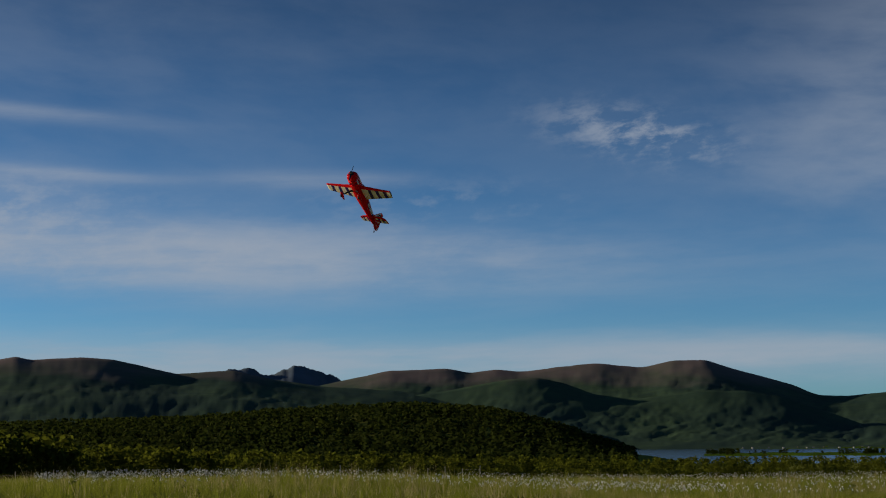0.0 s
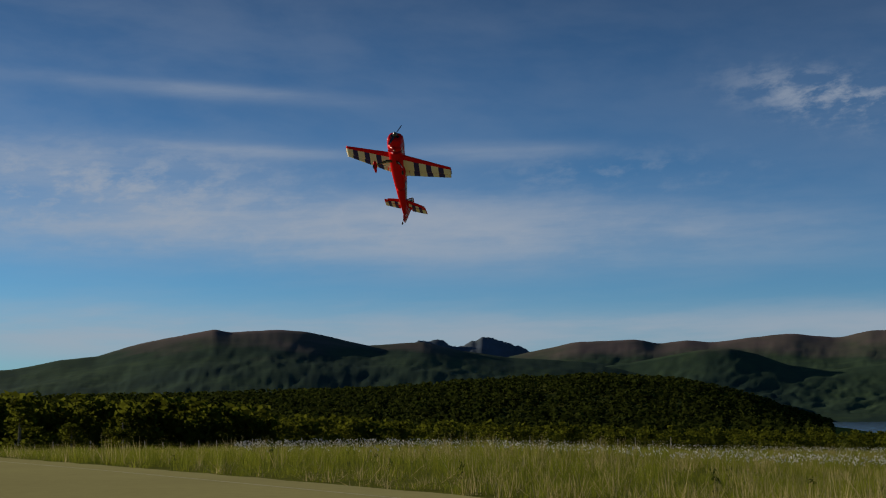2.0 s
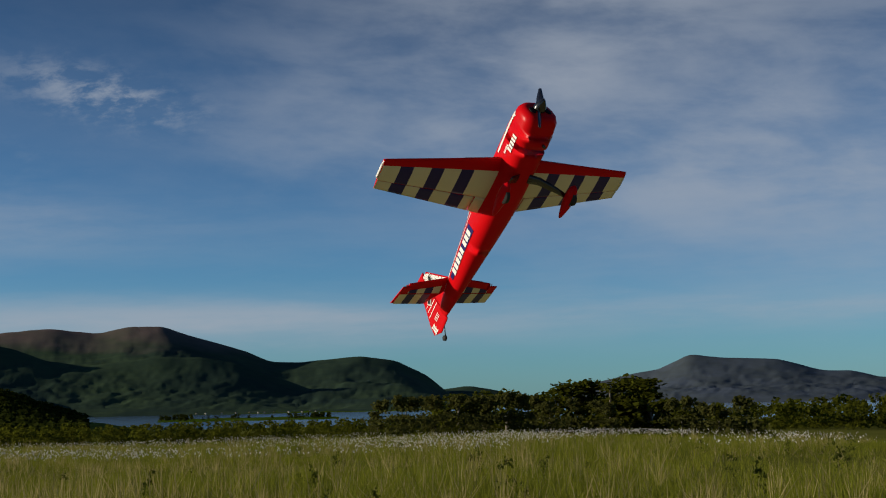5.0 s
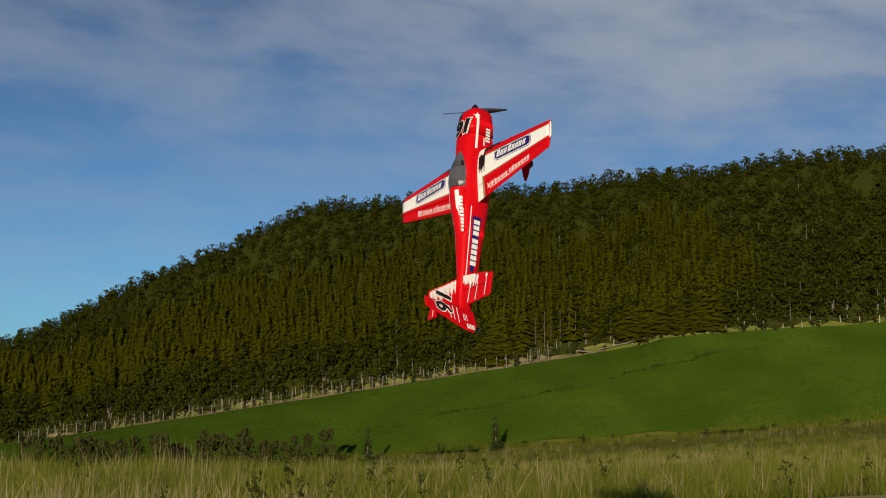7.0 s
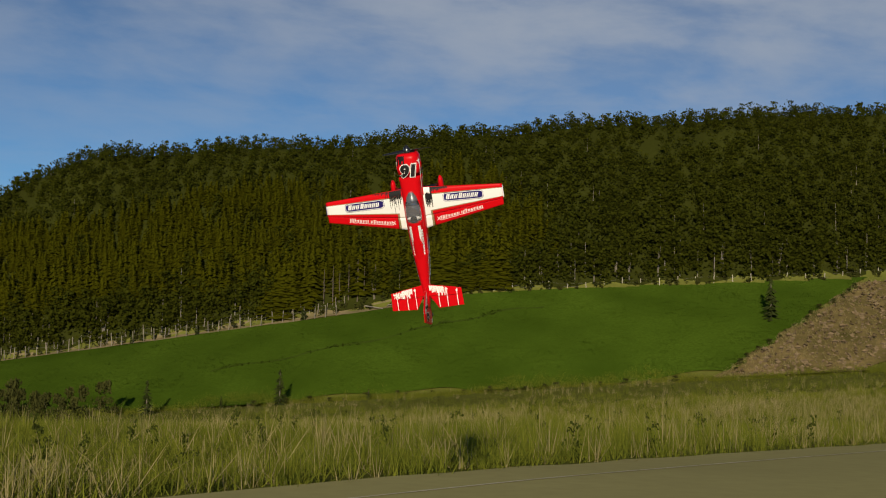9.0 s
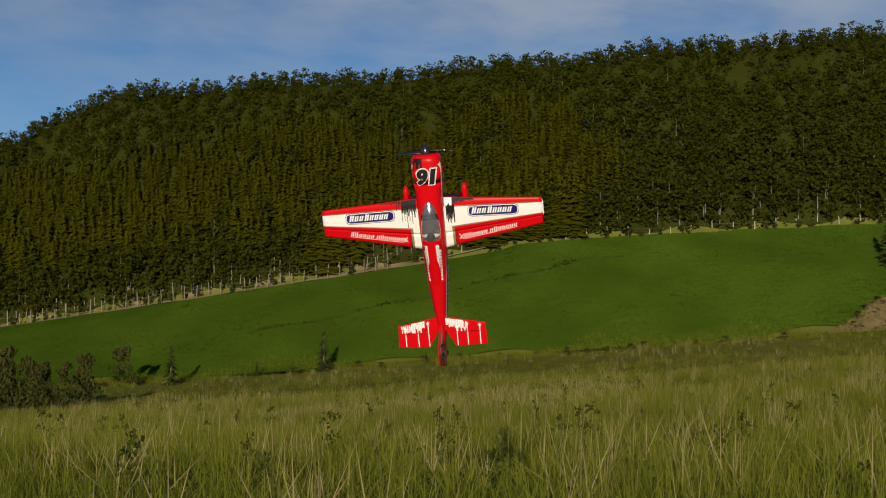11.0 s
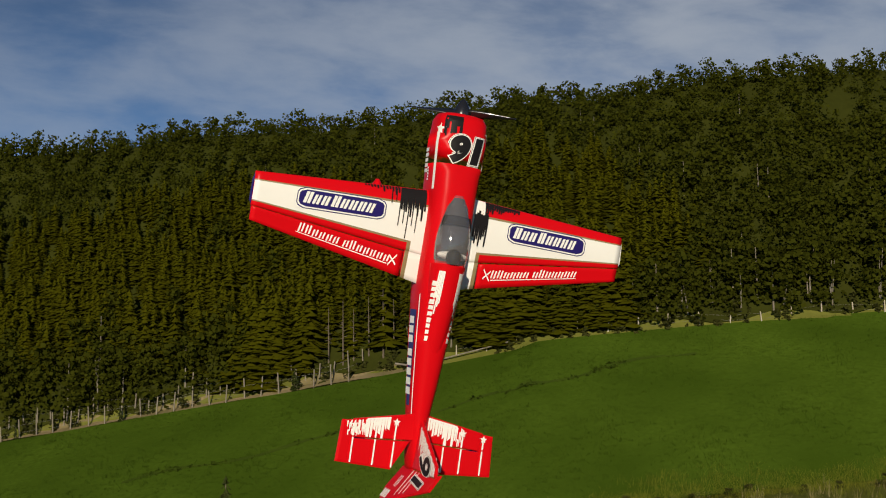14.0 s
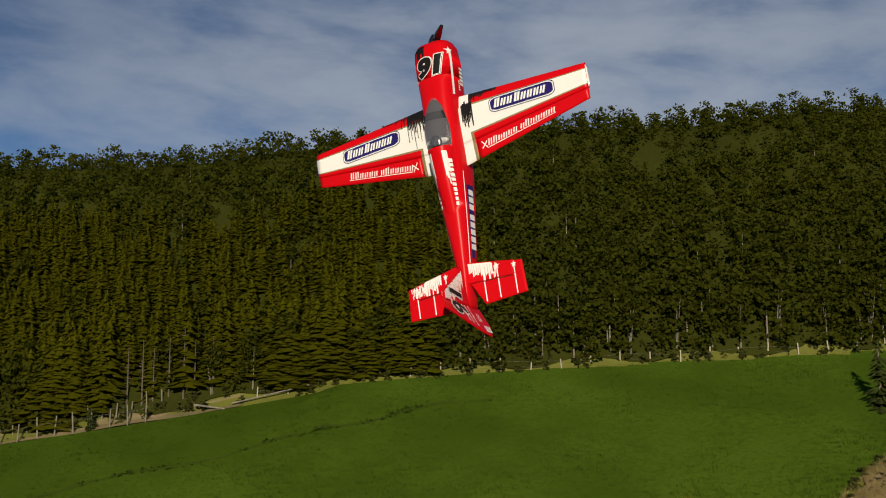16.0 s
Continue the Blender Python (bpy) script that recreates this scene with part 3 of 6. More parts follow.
def mountain_range(name, far, depth, profile, label, rough=1.0, seed=0, mat=None, soften=3, crag=0.12):
    """A range: the crest's height follows a few summits, given by bearing and rise in thousandths of the distance."""
    az = np.arange(min(p[0] for p in profile), max(p[0] for p in profile) + 0.01, 0.08)
    pts = sorted(profile)
    rise = np.interp(az, [p[0] for p in pts], [p[1] for p in pts]) * far / 1000
    rise = np.convolve(np.pad(rise, soften, "edge"), np.ones(2 * soften + 1) / (2 * soften + 1), "valid")
    rise = rise + np.array([noise.fractal(Vector((a * 1.6, seed * 3.3, 0.5)), 0.7, 2.2, 6) for a in az]) * 5 * crag
    mean = np.convolve(np.pad(rise, 18, "edge"), np.ones(37) / 37, "valid")
    rows = np.concatenate([np.linspace(0, 1, 40), [1.05, 1.15, 1.3]])
    v = []
    for s in rows:
        r = far - depth * (1 - s)
        for a, h, hm in zip(az, rise, mean):
            q = radians(a)
            x, y = -math.sin(q) * r, math.cos(q) * r
            g = noise.fractal(Vector((x * 0.0022 + seed, y * 0.0022, seed)), 0.9, 2.1, 5)
            k = min(s, 1)
            h = hm + (h - hm) * k ** 5
            z = h * (0.42 * k ** 0.8 + 0.58 * k ** 2.2) + LAKE * (1 - k) - 3 * (1 - k)
            rib = 1 - abs(noise.fractal(Vector((a * 0.7 + s * 2.5 + seed, s * 4.5, seed)), 0.8, 2.0, 6))
            z += (g * 48 * rough + (rib - 0.75) * 24 * rough) * k * (1 - k) * 2.2 + g * 5 * k
            if s > 1:
                z -= (s - 1) * 260
            v.append((x, y, z))
    n = len(az)
    f = [(i * n + j + 1, i * n + j, (i + 1) * n + j, (i + 1) * n + j + 1) for i in range(len(rows) - 1) for j in range(n - 1)]
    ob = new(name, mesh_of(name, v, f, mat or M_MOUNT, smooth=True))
    return tagged(ob, label, "mountain", kind="structure")


mountain_range("mountain_west", 3600, 1500, [(34, 8), (21.4, 31), (20.7, 32), (19.0, 39), (17.6, 41), (16.0, 49), (12.9, 61), (12.3, 59), (10.3, 60.5), (9.1, 59), (6.5, 50), (4.9, 51.5), (4.2, 52), (2.6, 45.5), (0.5, 40), (-2.5, 37), (-5.9, 30), (-9, 16), (-11, 6)], "long green mountain with a sharp brown summit", 0.36, 1, M_MOUNT, 1)
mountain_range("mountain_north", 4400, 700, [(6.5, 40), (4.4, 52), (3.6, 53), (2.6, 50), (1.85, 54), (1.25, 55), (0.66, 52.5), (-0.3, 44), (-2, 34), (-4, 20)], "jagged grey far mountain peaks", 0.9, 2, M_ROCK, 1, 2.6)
mountain_range("mountain_fjord", 4200, 1250, [(2.5, 34), (-0.3, 44.5), (-2.2, 51.5), (-4.7, 53), (-5.6, 49.5), (-6.8, 52), (-7.8, 50), (-10.9, 55.5), (-12.8, 52), (-14.0, 56.7), (-15.4, 56.5), (-16.5, 49.5), (-18.8, 38), (-19.8, 30), (-21.0, 29), (-23.6, 32.5), (-25.0, 29), (-26.3, 18), (-27.1, 6.2), (-27.8, -2)], "brown-topped green mountain above the fjord", 0.55, 3)
mountain_range("mountain_spur", 3560, 520, [(1, 22), (-2, 31), (-4, 36), (-6, 41), (-7.2, 44), (-8.6, 44.5), (-9.6, 40), (-10.8, 32), (-12.4, 28), (-13.6, 31), (-15.2, 35), (-17, 35), (-18.5, 30), (-20, 20), (-22, 6), (-23, -4)], "green spur before the brown mountain", 0.5, 7)
mountain_range("mountain_low", 4500, 700, [(-25, 2), (-26.8, 8), (-28.0, 11), (-29.4, 6.5), (-30.8, -3)], "low green headland across the fjord", 0.4, 4, M_MOUNT)
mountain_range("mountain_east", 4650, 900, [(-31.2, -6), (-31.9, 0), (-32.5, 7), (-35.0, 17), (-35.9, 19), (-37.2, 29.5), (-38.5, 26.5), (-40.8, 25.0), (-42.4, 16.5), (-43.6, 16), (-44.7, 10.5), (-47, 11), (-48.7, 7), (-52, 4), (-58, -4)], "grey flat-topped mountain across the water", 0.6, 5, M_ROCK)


# ---- trees ----
def spruce_mesh(seed, layers=20, arms=6, slim=0.26):
    rng = np.random.default_rng(seed)
    v, f = [], []
    for i in range(layers):
        off = rng.uniform(0, 6.28)
        for k in range(arms):
            a = off + k * 6.283 / arms + rng.uniform(-0.25, 0.25)
            z = 0.06 + 0.90 * (min(max(i + rng.uniform(-2.6, 2.6), 0), layers - 0.5) / layers) ** 0.92
            q = (0.185 * (1 - z) ** 0.8 + 0.012) * rng.uniform(0.6, 1.2)
            drop = q * rng.uniform(0.2, 0.6)
            w = slim * q + 0.008
            c, s = math.cos(a), math.sin(a)
            b = len(v)
            v += [(0, 0, z + 0.045), (c * q * 0.6 - s * w, s * q * 0.6 + c * w, z - drop * 0.75), (c * q, s * q, z - drop), (c * q * 0.6 + s * w, s * q * 0.6 - c * w, z - drop * 0.75)]
            f += [(b, b + 1, b + 2), (b, b + 2, b + 3)]
    b = len(v)
    for k in range(3):
        a = k * 2.1
        v += [(0, 0, 1.0), (0.012 * math.cos(a), 0.012 * math.sin(a), 0.9), (0.012 * math.cos(a + 2), 0.012 * math.sin(a + 2), 0.9)]
        f.append((b + 3 * k, b + 3 * k + 1, b + 3 * k + 2))
    return np.array(v), np.array(f)


def crown_mesh(seed, clumps, size, low=0.12, wide=0.36, lobes=7):
    """Leaf clumps round a few limb ends, with gaps between."""
    rng = np.random.default_rng(seed)
    cen = []
    for i in range(lobes):
        z = rng.uniform(low + 0.10, 0.88)
        a, q = rng.uniform(0, 6.28), rng.uniform(0.05, 0.75) * wide * (1.25 - z)
        cen.append((q * math.cos(a), q * math.sin(a), z, rng.uniform(0.10, 0.19)))
    cen.append((0, 0, 0.86, 0.12))
    cen.append((0, 0, 0.55, 0.22))
    cen.append((0, 0, 0.28, 0.24))
    v, f = [], []
    for i in range(clumps):
        cx, cy, cz, cr = cen[rng.integers(len(cen))]
        d = rng.normal(size=3)
        d /= np.linalg.norm(d)
        p = np.array([cx, cy, cz]) + d * cr * rng.uniform(0.55, 1.05) * np.array([1, 1, 0.85])
        p[2] = max(p[2], low * rng.uniform(0.6, 1))
        n1 = rng.normal(size=3)
        n1 /= np.linalg.norm(n1)
        n2 = np.cross(n1, d + rng.normal(size=3) * 0.5)
        n2 /= np.linalg.norm(n2) + 1e-6
        s = size * rng.uniform(0.6, 1.3)
        b = len(v)
        v += [p + n1 * s, p + n2 * s * 0.8, p - n1 * s * 0.9, p - n2 * s]
        f += [(b, b + 1, b + 2), (b, b + 2, b + 3)]
    return np.array(v), np.array(f)


def stem_mesh(sides=5, top=0.8, wide=0.02):
    v, f = [], []
    for z, w in ((-0.03, wide * 1.3), (0.35 * top, wide), (top, wide * 0.3)):
        v += [(w * math.cos(k * 6.283 / sides), w * math.sin(k * 6.283 / sides), z) for k in range(sides)]
    for i in range(2):
        for k in range(sides):
            a, b = i * sides + k, i * sides + (k + 1) % sides
            f += [(a, b, b + sides), (a, b + sides, a + sides)]
    return np.array(v), np.array(f)


SPRUCES = [spruce_mesh(s) for s in (11, 12, 13, 14)]
BIRCHES = [crown_mesh(s, 205, 0.037, 0.05, 0.43, 11) for s in (21, 22, 23, 24)]
MID_BIRCHES = [crown_mesh(s, 96, 0.055, 0.04, 0.42, 8) for s in (41, 42, 43)]
SMALL_BIRCHES = [crown_mesh(s, 17, 0.15, 0.02, 0.40, 4) for s in (35, 36, 37)]
FAR_BIRCHES = [crown_mesh(s, 27, 0.12, 0.02, 0.42, 5) for s in (31, 32, 33)]
STEM = stem_mesh()


def scatter(meshes, xs, ys, width, height, sink=0.1, rng=None):
    out = []
    pick = rng.integers(len(meshes), size=len(xs))
    z = ground_z(xs, ys) - sink
    turn = rng.uniform(0, 6.28, len(xs))
    for i, (v, f) in enumerate(meshes):
        k = pick == i
        if k.any():
            out.append(lump(v, f, np.stack([xs[k], ys[k], z[k], width[k], height[k], turn[k]], 1)))
    return out


def hill_forest():
    rng = np.random.default_rng(5)
    a, b = np.meshgrid(np.arange(-140, 330, 1.46), np.arange(-140, 330, 1.46))
    us = 140 + a * 0.82 - b * 0.57 + rng.uniform(-0.75, 0.75, a.shape)
    vs = -90 + a * 0.57 + b * 0.82 + rng.uniform(-0.75, 0.75, a.shape)
    k = (us > 150.7) & (us < 180) & (vs > -104) & (vs < 76)
    us, vs = us[k], vs[k]
    n = len(us)
    us = np.where(us < 152, us - 0.4 * rng.uniform(size=n), us)
    ex = rng.uniform(-104, 76, 170)
    us, vs = np.concatenate([us, rng.uniform(150.5, 151.5, 170)]), np.concatenate([vs, ex])
    n = len(us)
    # a bare clearing high on the slope
    clear = (((us - 170) / 2.2) ** 2 + ((vs - 31) / 8) ** 2 < 1) & (rng.uniform(size=n) < 0.55)
    clear |= (us < 151.8) & (vs > -13.6) & (vs < -6)
    us, vs = us[~clear], vs[~clear]
    edge = 4 + 5 * np.sin(us * 0.21) + 3 * np.sin(vs * 0.13)
    spruce = (vs < edge) & (us < 166.5 + 0.03 * vs + 1.5 * np.sin(vs * 0.2)) & ~((vs < -18) & (us < 154)) & (rng.uniform(size=us.size) < 0.93)
    x, y = xy_of(us, vs)
    h = np.interp(us, [150, 158, 172, 195], [4.5, 3.6, 2.6, 2.3]) * rng.uniform(0.8, 1.15, us.size)
    k = spruce
    us2 = np.concatenate([us[k]] + [us[k] + rng.normal(0, 0.8, k.sum()) for _ in range(3)])
    vs2 = np.concatenate([vs[k]] + [vs[k] + rng.normal(0, 0.9, k.sum()) for _ in range(3)])
    us2 = np.maximum(us2, np.where((vs2 > -13.6) & (vs2 < -6), 151.4, 150.7))
    hs = np.interp(us2, [150, 153, 158, 168], [5.0, 3.6, 2.7, 2.2]) * rng.uniform(0.7, 1.35, us2.size)
    xs, ys = xy_of(us2, vs2)
    stuff("spruce_forest", scatter(SPRUCES, xs, ys, hs * 1.6, hs, 0.3, rng), M_SPRUCE, "dense yellow-green spruce plantation on the hillside", "forest")
    k = ~spruce
    stuff("birch_forest", scatter(BIRCHES, x[k], y[k], h[k] * 1.15, h[k], 0.5, rng), M_BIRCH, "mountain birch forest covering the hill to its crest", "forest")
    k = (~spruce) & ((us < 152.0) & (rng.uniform(size=us.size) < 0.35) | (rng.uniform(size=us.size) < 0.05))
    stuff("birch_stems", scatter([STEM], x[k], y[k], h[k] * 0.7, h[k], 0.1, rng), M_BARK, "pale birch stems among the leaves of the hill forest", "forest")


def far_woods():
    rng = np.random.default_rng(6)
    # the wooded hill
    n = 8600
    az, r = np.radians(rng.uniform(-12.4, 27, n)), 345 + 305 * rng.uniform(size=n) ** 0.9
    x, y = -np.sin(az) * r, np.cos(az) * r
    h = rng.uniform(2.3, 4.6, n)
    stuff("hill_woods", scatter(SMALL_BIRCHES, x, y, h * 1.35, h, 0.3, rng), M_WOODS, "birch woods on the low hill, its shadow darkened into the leaves", "forest")
    # the belt of trees behind the meadow
    n = 1150
    az, r = np.radians(rng.uniform(-31, 27, n)), 172 + 75 * rng.uniform(size=n) ** 1.5
    d = np.degrees(az)
    x, y = -np.sin(az) * r, np.cos(az) * r
    h = np.interp(d, [-31, -12, -2, 8, 15, 27], [2.6, 2.6, 3.2, 4.2, 6.6, 7.6]) * rng.uniform(0.75, 1.2, n)
    stuff("birch_belt", scatter(MID_BIRCHES, x, y, h * 1.2, h, 0.3, rng), M_BIRCH, "belt of young birch trees behind the meadow", "forest")
    n = 620
    az, r = np.radians(rng.uniform(-75, -37, n)), 195 + 90 * rng.uniform(size=n)
    x, y = -np.sin(az) * r, np.cos(az) * r
    h = np.interp(np.degrees(az), [-75, -55, -44, -37], [6.5, 5.6, 4.8, 3.6]) * rng.uniform(0.75, 1.2, n)
    stuff("edge_woods", scatter(MID_BIRCHES, x, y, h * 1.2, h, 0.3, rng), M_BIRCH, "mixed green woods along the end of the meadow", "forest")


# sheet laid under the trees so that gaps in the forest stay dark
sheet("forest_floor", np.linspace(150.2, 200, 60), np.linspace(-120, 115, 130), 0.30, M_FLOOR, lambda u, v: xy_of(u + 0.4 * math.sin(v * 0.8), v), "floor of the hill forest, darkened for the shade between trees", "ground")
hill_forest()
far_woods()


def crown_part(v, f, mat, name="crown"):
    return new(name, mesh_of(name, v, f, mat))


def birch_tree(seed):
    tree = new("birch_tree")
    v, f = crown_mesh(seed, 900, 0.030, 0.0, 0.42, 14)
    crown = crown_part(v, f, M_BIRCH)
    crown.parent = tree
    tv, tf = stem_mesh(7, 0.85, 0.022)
    trunk = new("trunk", mesh_of("trunk", tv, tf, M_BARK, smooth=True))
    trunk.parent = tree
    return tagged(tree, "leafy green birch tree at the edge of the meadow", "tree", "birches by the meadow")


def spruce_tree(seed):
    tree = new("spruce_tree")
    v, f = spruce_mesh(seed, 11, 13, 0.16)
    crown = crown_part(v * np.array([1.35, 1.35, 1]), f, M_SPRUCE_D)
    crown.parent = tree
    tv, tf = stem_mesh(6, 0.9, 0.02)
    trunk = new("trunk", mesh_of("trunk", tv, tf, M_BARK_D, smooth=True))
    trunk.parent = tree
    return tagged(tree, "small dark green spruce standing in the grass", "tree", "young spruces by the field")


def edge_birch(seed):
    tree = new("birch_tree")
    v, f = crown_mesh(seed, 420, 0.036, 0.30, 0.42, 11)
    v = v[:]
    v[:, 2] = 0.30 + 0.72 * v[:, 2]
    crown = crown_part(v, f, M_BIRCH)
    crown.parent = tree
    rng = np.random.default_rng(seed)
    verts, faces = [], []
    for k in range(3):
        bx, by, tx, ty = rng.uniform(-0.03, 0.03), rng.uniform(-0.03, 0.03), rng.uniform(-0.16, 0.16), rng.uniform(-0.16, 0.16)
        b = len(verts)
        for z, w in ((-0.03, 0.014), (0.25, 0.010), (0.75, 0.004)):
            q = max(z, 0) / 0.75
            verts += [(bx + tx * q ** 1.4 + w * math.cos(i * 1.2566), by + ty * q ** 1.4 + w * math.sin(i * 1.2566), z) for i in range(5)]
        faces += [(b + r * 5 + i, b + r * 5 + (i + 1) % 5, b + r * 5 + 5 + (i + 1) % 5, b + r * 5 + 5 + i) for r in range(2) for i in range(5)]
    trunk = new("trunk", mesh_of("trunk", verts, faces, M_WHITEBARK, smooth=True))
    trunk.parent = tree
    return tagged(tree, "birch with several pale bare stems at the forest fence", "tree", "birches at the forest fence")


def bare_tree(seed):
    rng = np.random.default_rng(seed)
    tree = new("bare_tree")
    tv, tf = stem_mesh(6, 1.0, 0.016)
    v, f = [tuple(p) for p in tv], [tuple(int(k) for k in q) for q in tf]
    for i in range(14):
        z, a, q = rng.uniform(0.25, 0.92), rng.uniform(0, 6.28), rng.uniform(0.05, 0.12)
        b, c, s = len(v), math.cos(a), math.sin(a)
        v += [(0, 0, z), (0, 0, z + 0.012), (c * q, s * q, z + q * 0.2), (0.006 * s, -0.006 * c, z)]
        f += [(b, b + 1, b + 2), (b, b + 2, b + 3)]
    trunk = new("trunk", mesh_of("trunk", v, f, M_DEADWOOD))
    trunk.parent = tree
    return tagged(tree, "bare pale trunk of a dead spruce at the forest edge", "tree", "bare trunks at the forest edge")


def bush(seed):
    v, f = crown_mesh(seed, 420, 0.038, 0.02, 0.55, 14)
    ob = crown_part(v, f, M_BUSH, "bush")
    return tagged(ob, "low dark willow bush in the rough grass", "bush", "bushes below the field")


def put(tree, x, y, size, wide=1.0, turn=0.0, sink=0.05):
    m = pose(x, y, float(ground_z(x, y)) - sink, 0, 0, turn)
    tree.matrix_basis = m @ Matrix.Diagonal((size * wide, size * wide, size, 1))
    return tree


def put_copy(tree, x, y, size, wide=1.0, turn=0.0, sink=0.05):
    o = copy_thing(tree, Matrix())
    return put(o, x, y, size, wide, turn, sink)


def polar(az, r):
    return -math.sin(radians(az)) * r, math.cos(radians(az)) * r


def single_trees():
    rng = random.Random(4)
    kinds = [birch_tree(s) for s in (51, 52, 53)]
    first = [True] * 3
    spots = [(-24.2, 150, 3.6), (-25.4, 140, 4.4), (-26.6, 135, 4.8), (-27.6, 128, 5.2), (-28.6, 130, 5.6), (-29.6, 126, 5.2), (-30.5, 130, 5.0), (-31.4, 122, 5.0),
             (-32.2, 118, 5.8), (-33.0, 120, 6.4), (-33.9, 116, 6.0), (-34.7, 120, 6.6), (-35.5, 117, 6.6), (-36.3, 122, 4.6), (-37.2, 118, 3.6), (-38.3, 126, 4.2), (-39.4, 120, 3.8), (-36.8, 112, 3.0),
             (-28.0, 145, 5.6), (-33.5, 132, 6.6), (-31.0, 140, 5.4), (-35.0, 134, 6.4),
             (16.5, 120, 4.0), (18.5, 116, 3.2), (20.5, 112, 5.0)]
    for i, (az, r, h) in enumerate(spots):
        k = i % 3
        x, y = polar(az, r)
        (put if first[k] else put_copy)(kinds[k], x, y, h * 0.82, rng.uniform(1.6, 2.0), rng.uniform(0, 360), 0.25)
        first[k] = False
    s = spruce_tree(61)
    put(s, *xy_of(138.5, 33.4), 4.4, 1.1)
    for u, v, h in ((122, -13.8, 3.4), (119, -24.8, 3.2), (149.0, -14.6, 1.7), (148.6, -26, 1.3), (122.5, -19, 1.2), (122, -6, 1.1), (148.8, -33, 1.2)):
        put_copy(s, *xy_of(u, v), h, rng.uniform(0.9, 1.2), rng.uniform(0, 360))
    b = bare_tree(71)
    for i, (v, h) in enumerate(((-11.6, 5.6), (-10.9, 4.6), (-9.9, 5.2), (-8.9, 6.0), (-8.2, 4.8), (-12.6, 4.9), (-7.0, 5.0))):
        (put if i == 0 else put_copy)(b, *xy_of(150.8 + 0.15 * (i % 3), v), h * 0.82, 0.75, i * 77.0)
    e = edge_birch(66)
    for i in range(22):
        v = -8 + i * 3.3 + rng.uniform(-1.2, 1.2) if i < 17 else -62 + (i - 17) * 8.5
        (put if i == 0 else put_copy)(e, *xy_of(150.7 + rng.uniform(-0.1, 0.5), v), rng.uniform(3.6, 5.0), rng.uniform(0.8, 1.1), rng.uniform(0, 360))
    w = bush(81)
    for i in range(30):
        put_copy(w, *polar(-24 - 0.52 * i, 112 + rng.uniform(-3, 8)), rng.uniform(2.4, 3.8), rng.uniform(1.0, 1.4), rng.uniform(0, 360))
    for i in range(24):
        v = -58 + i * 1.3 + rng.uniform(-0.5, 0.5)
        (put if i == 0 else put_copy)(w, *xy_of(117.5 + rng.uniform(-3, 3), v), rng.uniform(2.6, 3.6), rng.uniform(0.55, 0.8), rng.uniform(0, 360))
    for i in range(44):
        v = -46 + i * 0.46 + rng.uniform(-0.4, 0.4)
        put_copy(w, *xy_of(101 + rng.uniform(-3.5, 3.5), v), rng.uniform(3.0, 4.5) * (1.0 if v < -30 else 0.8), rng.uniform(0.55, 0.85), rng.uniform(0, 360))
    for i in range(24):
        v = -16 + i * 1.7 + rng.uniform(-0.8, 0.8)
        put_copy(w, *xy_of(122.6 + rng.uniform(-1.5, 1.2), v), rng.uniform(0.35, 0.75), rng.uniform(1.5, 2.6), rng.uniform(0, 360))
    for i in range(16):
        u = U_NEAR + i * 1.5
        put_copy(w, *xy_of(u, bank_edge(u) + rng.uniform(-0.6, 0.6)), rng.uniform(0.4, 0.8), 2.0, rng.uniform(0, 360))


single_trees()


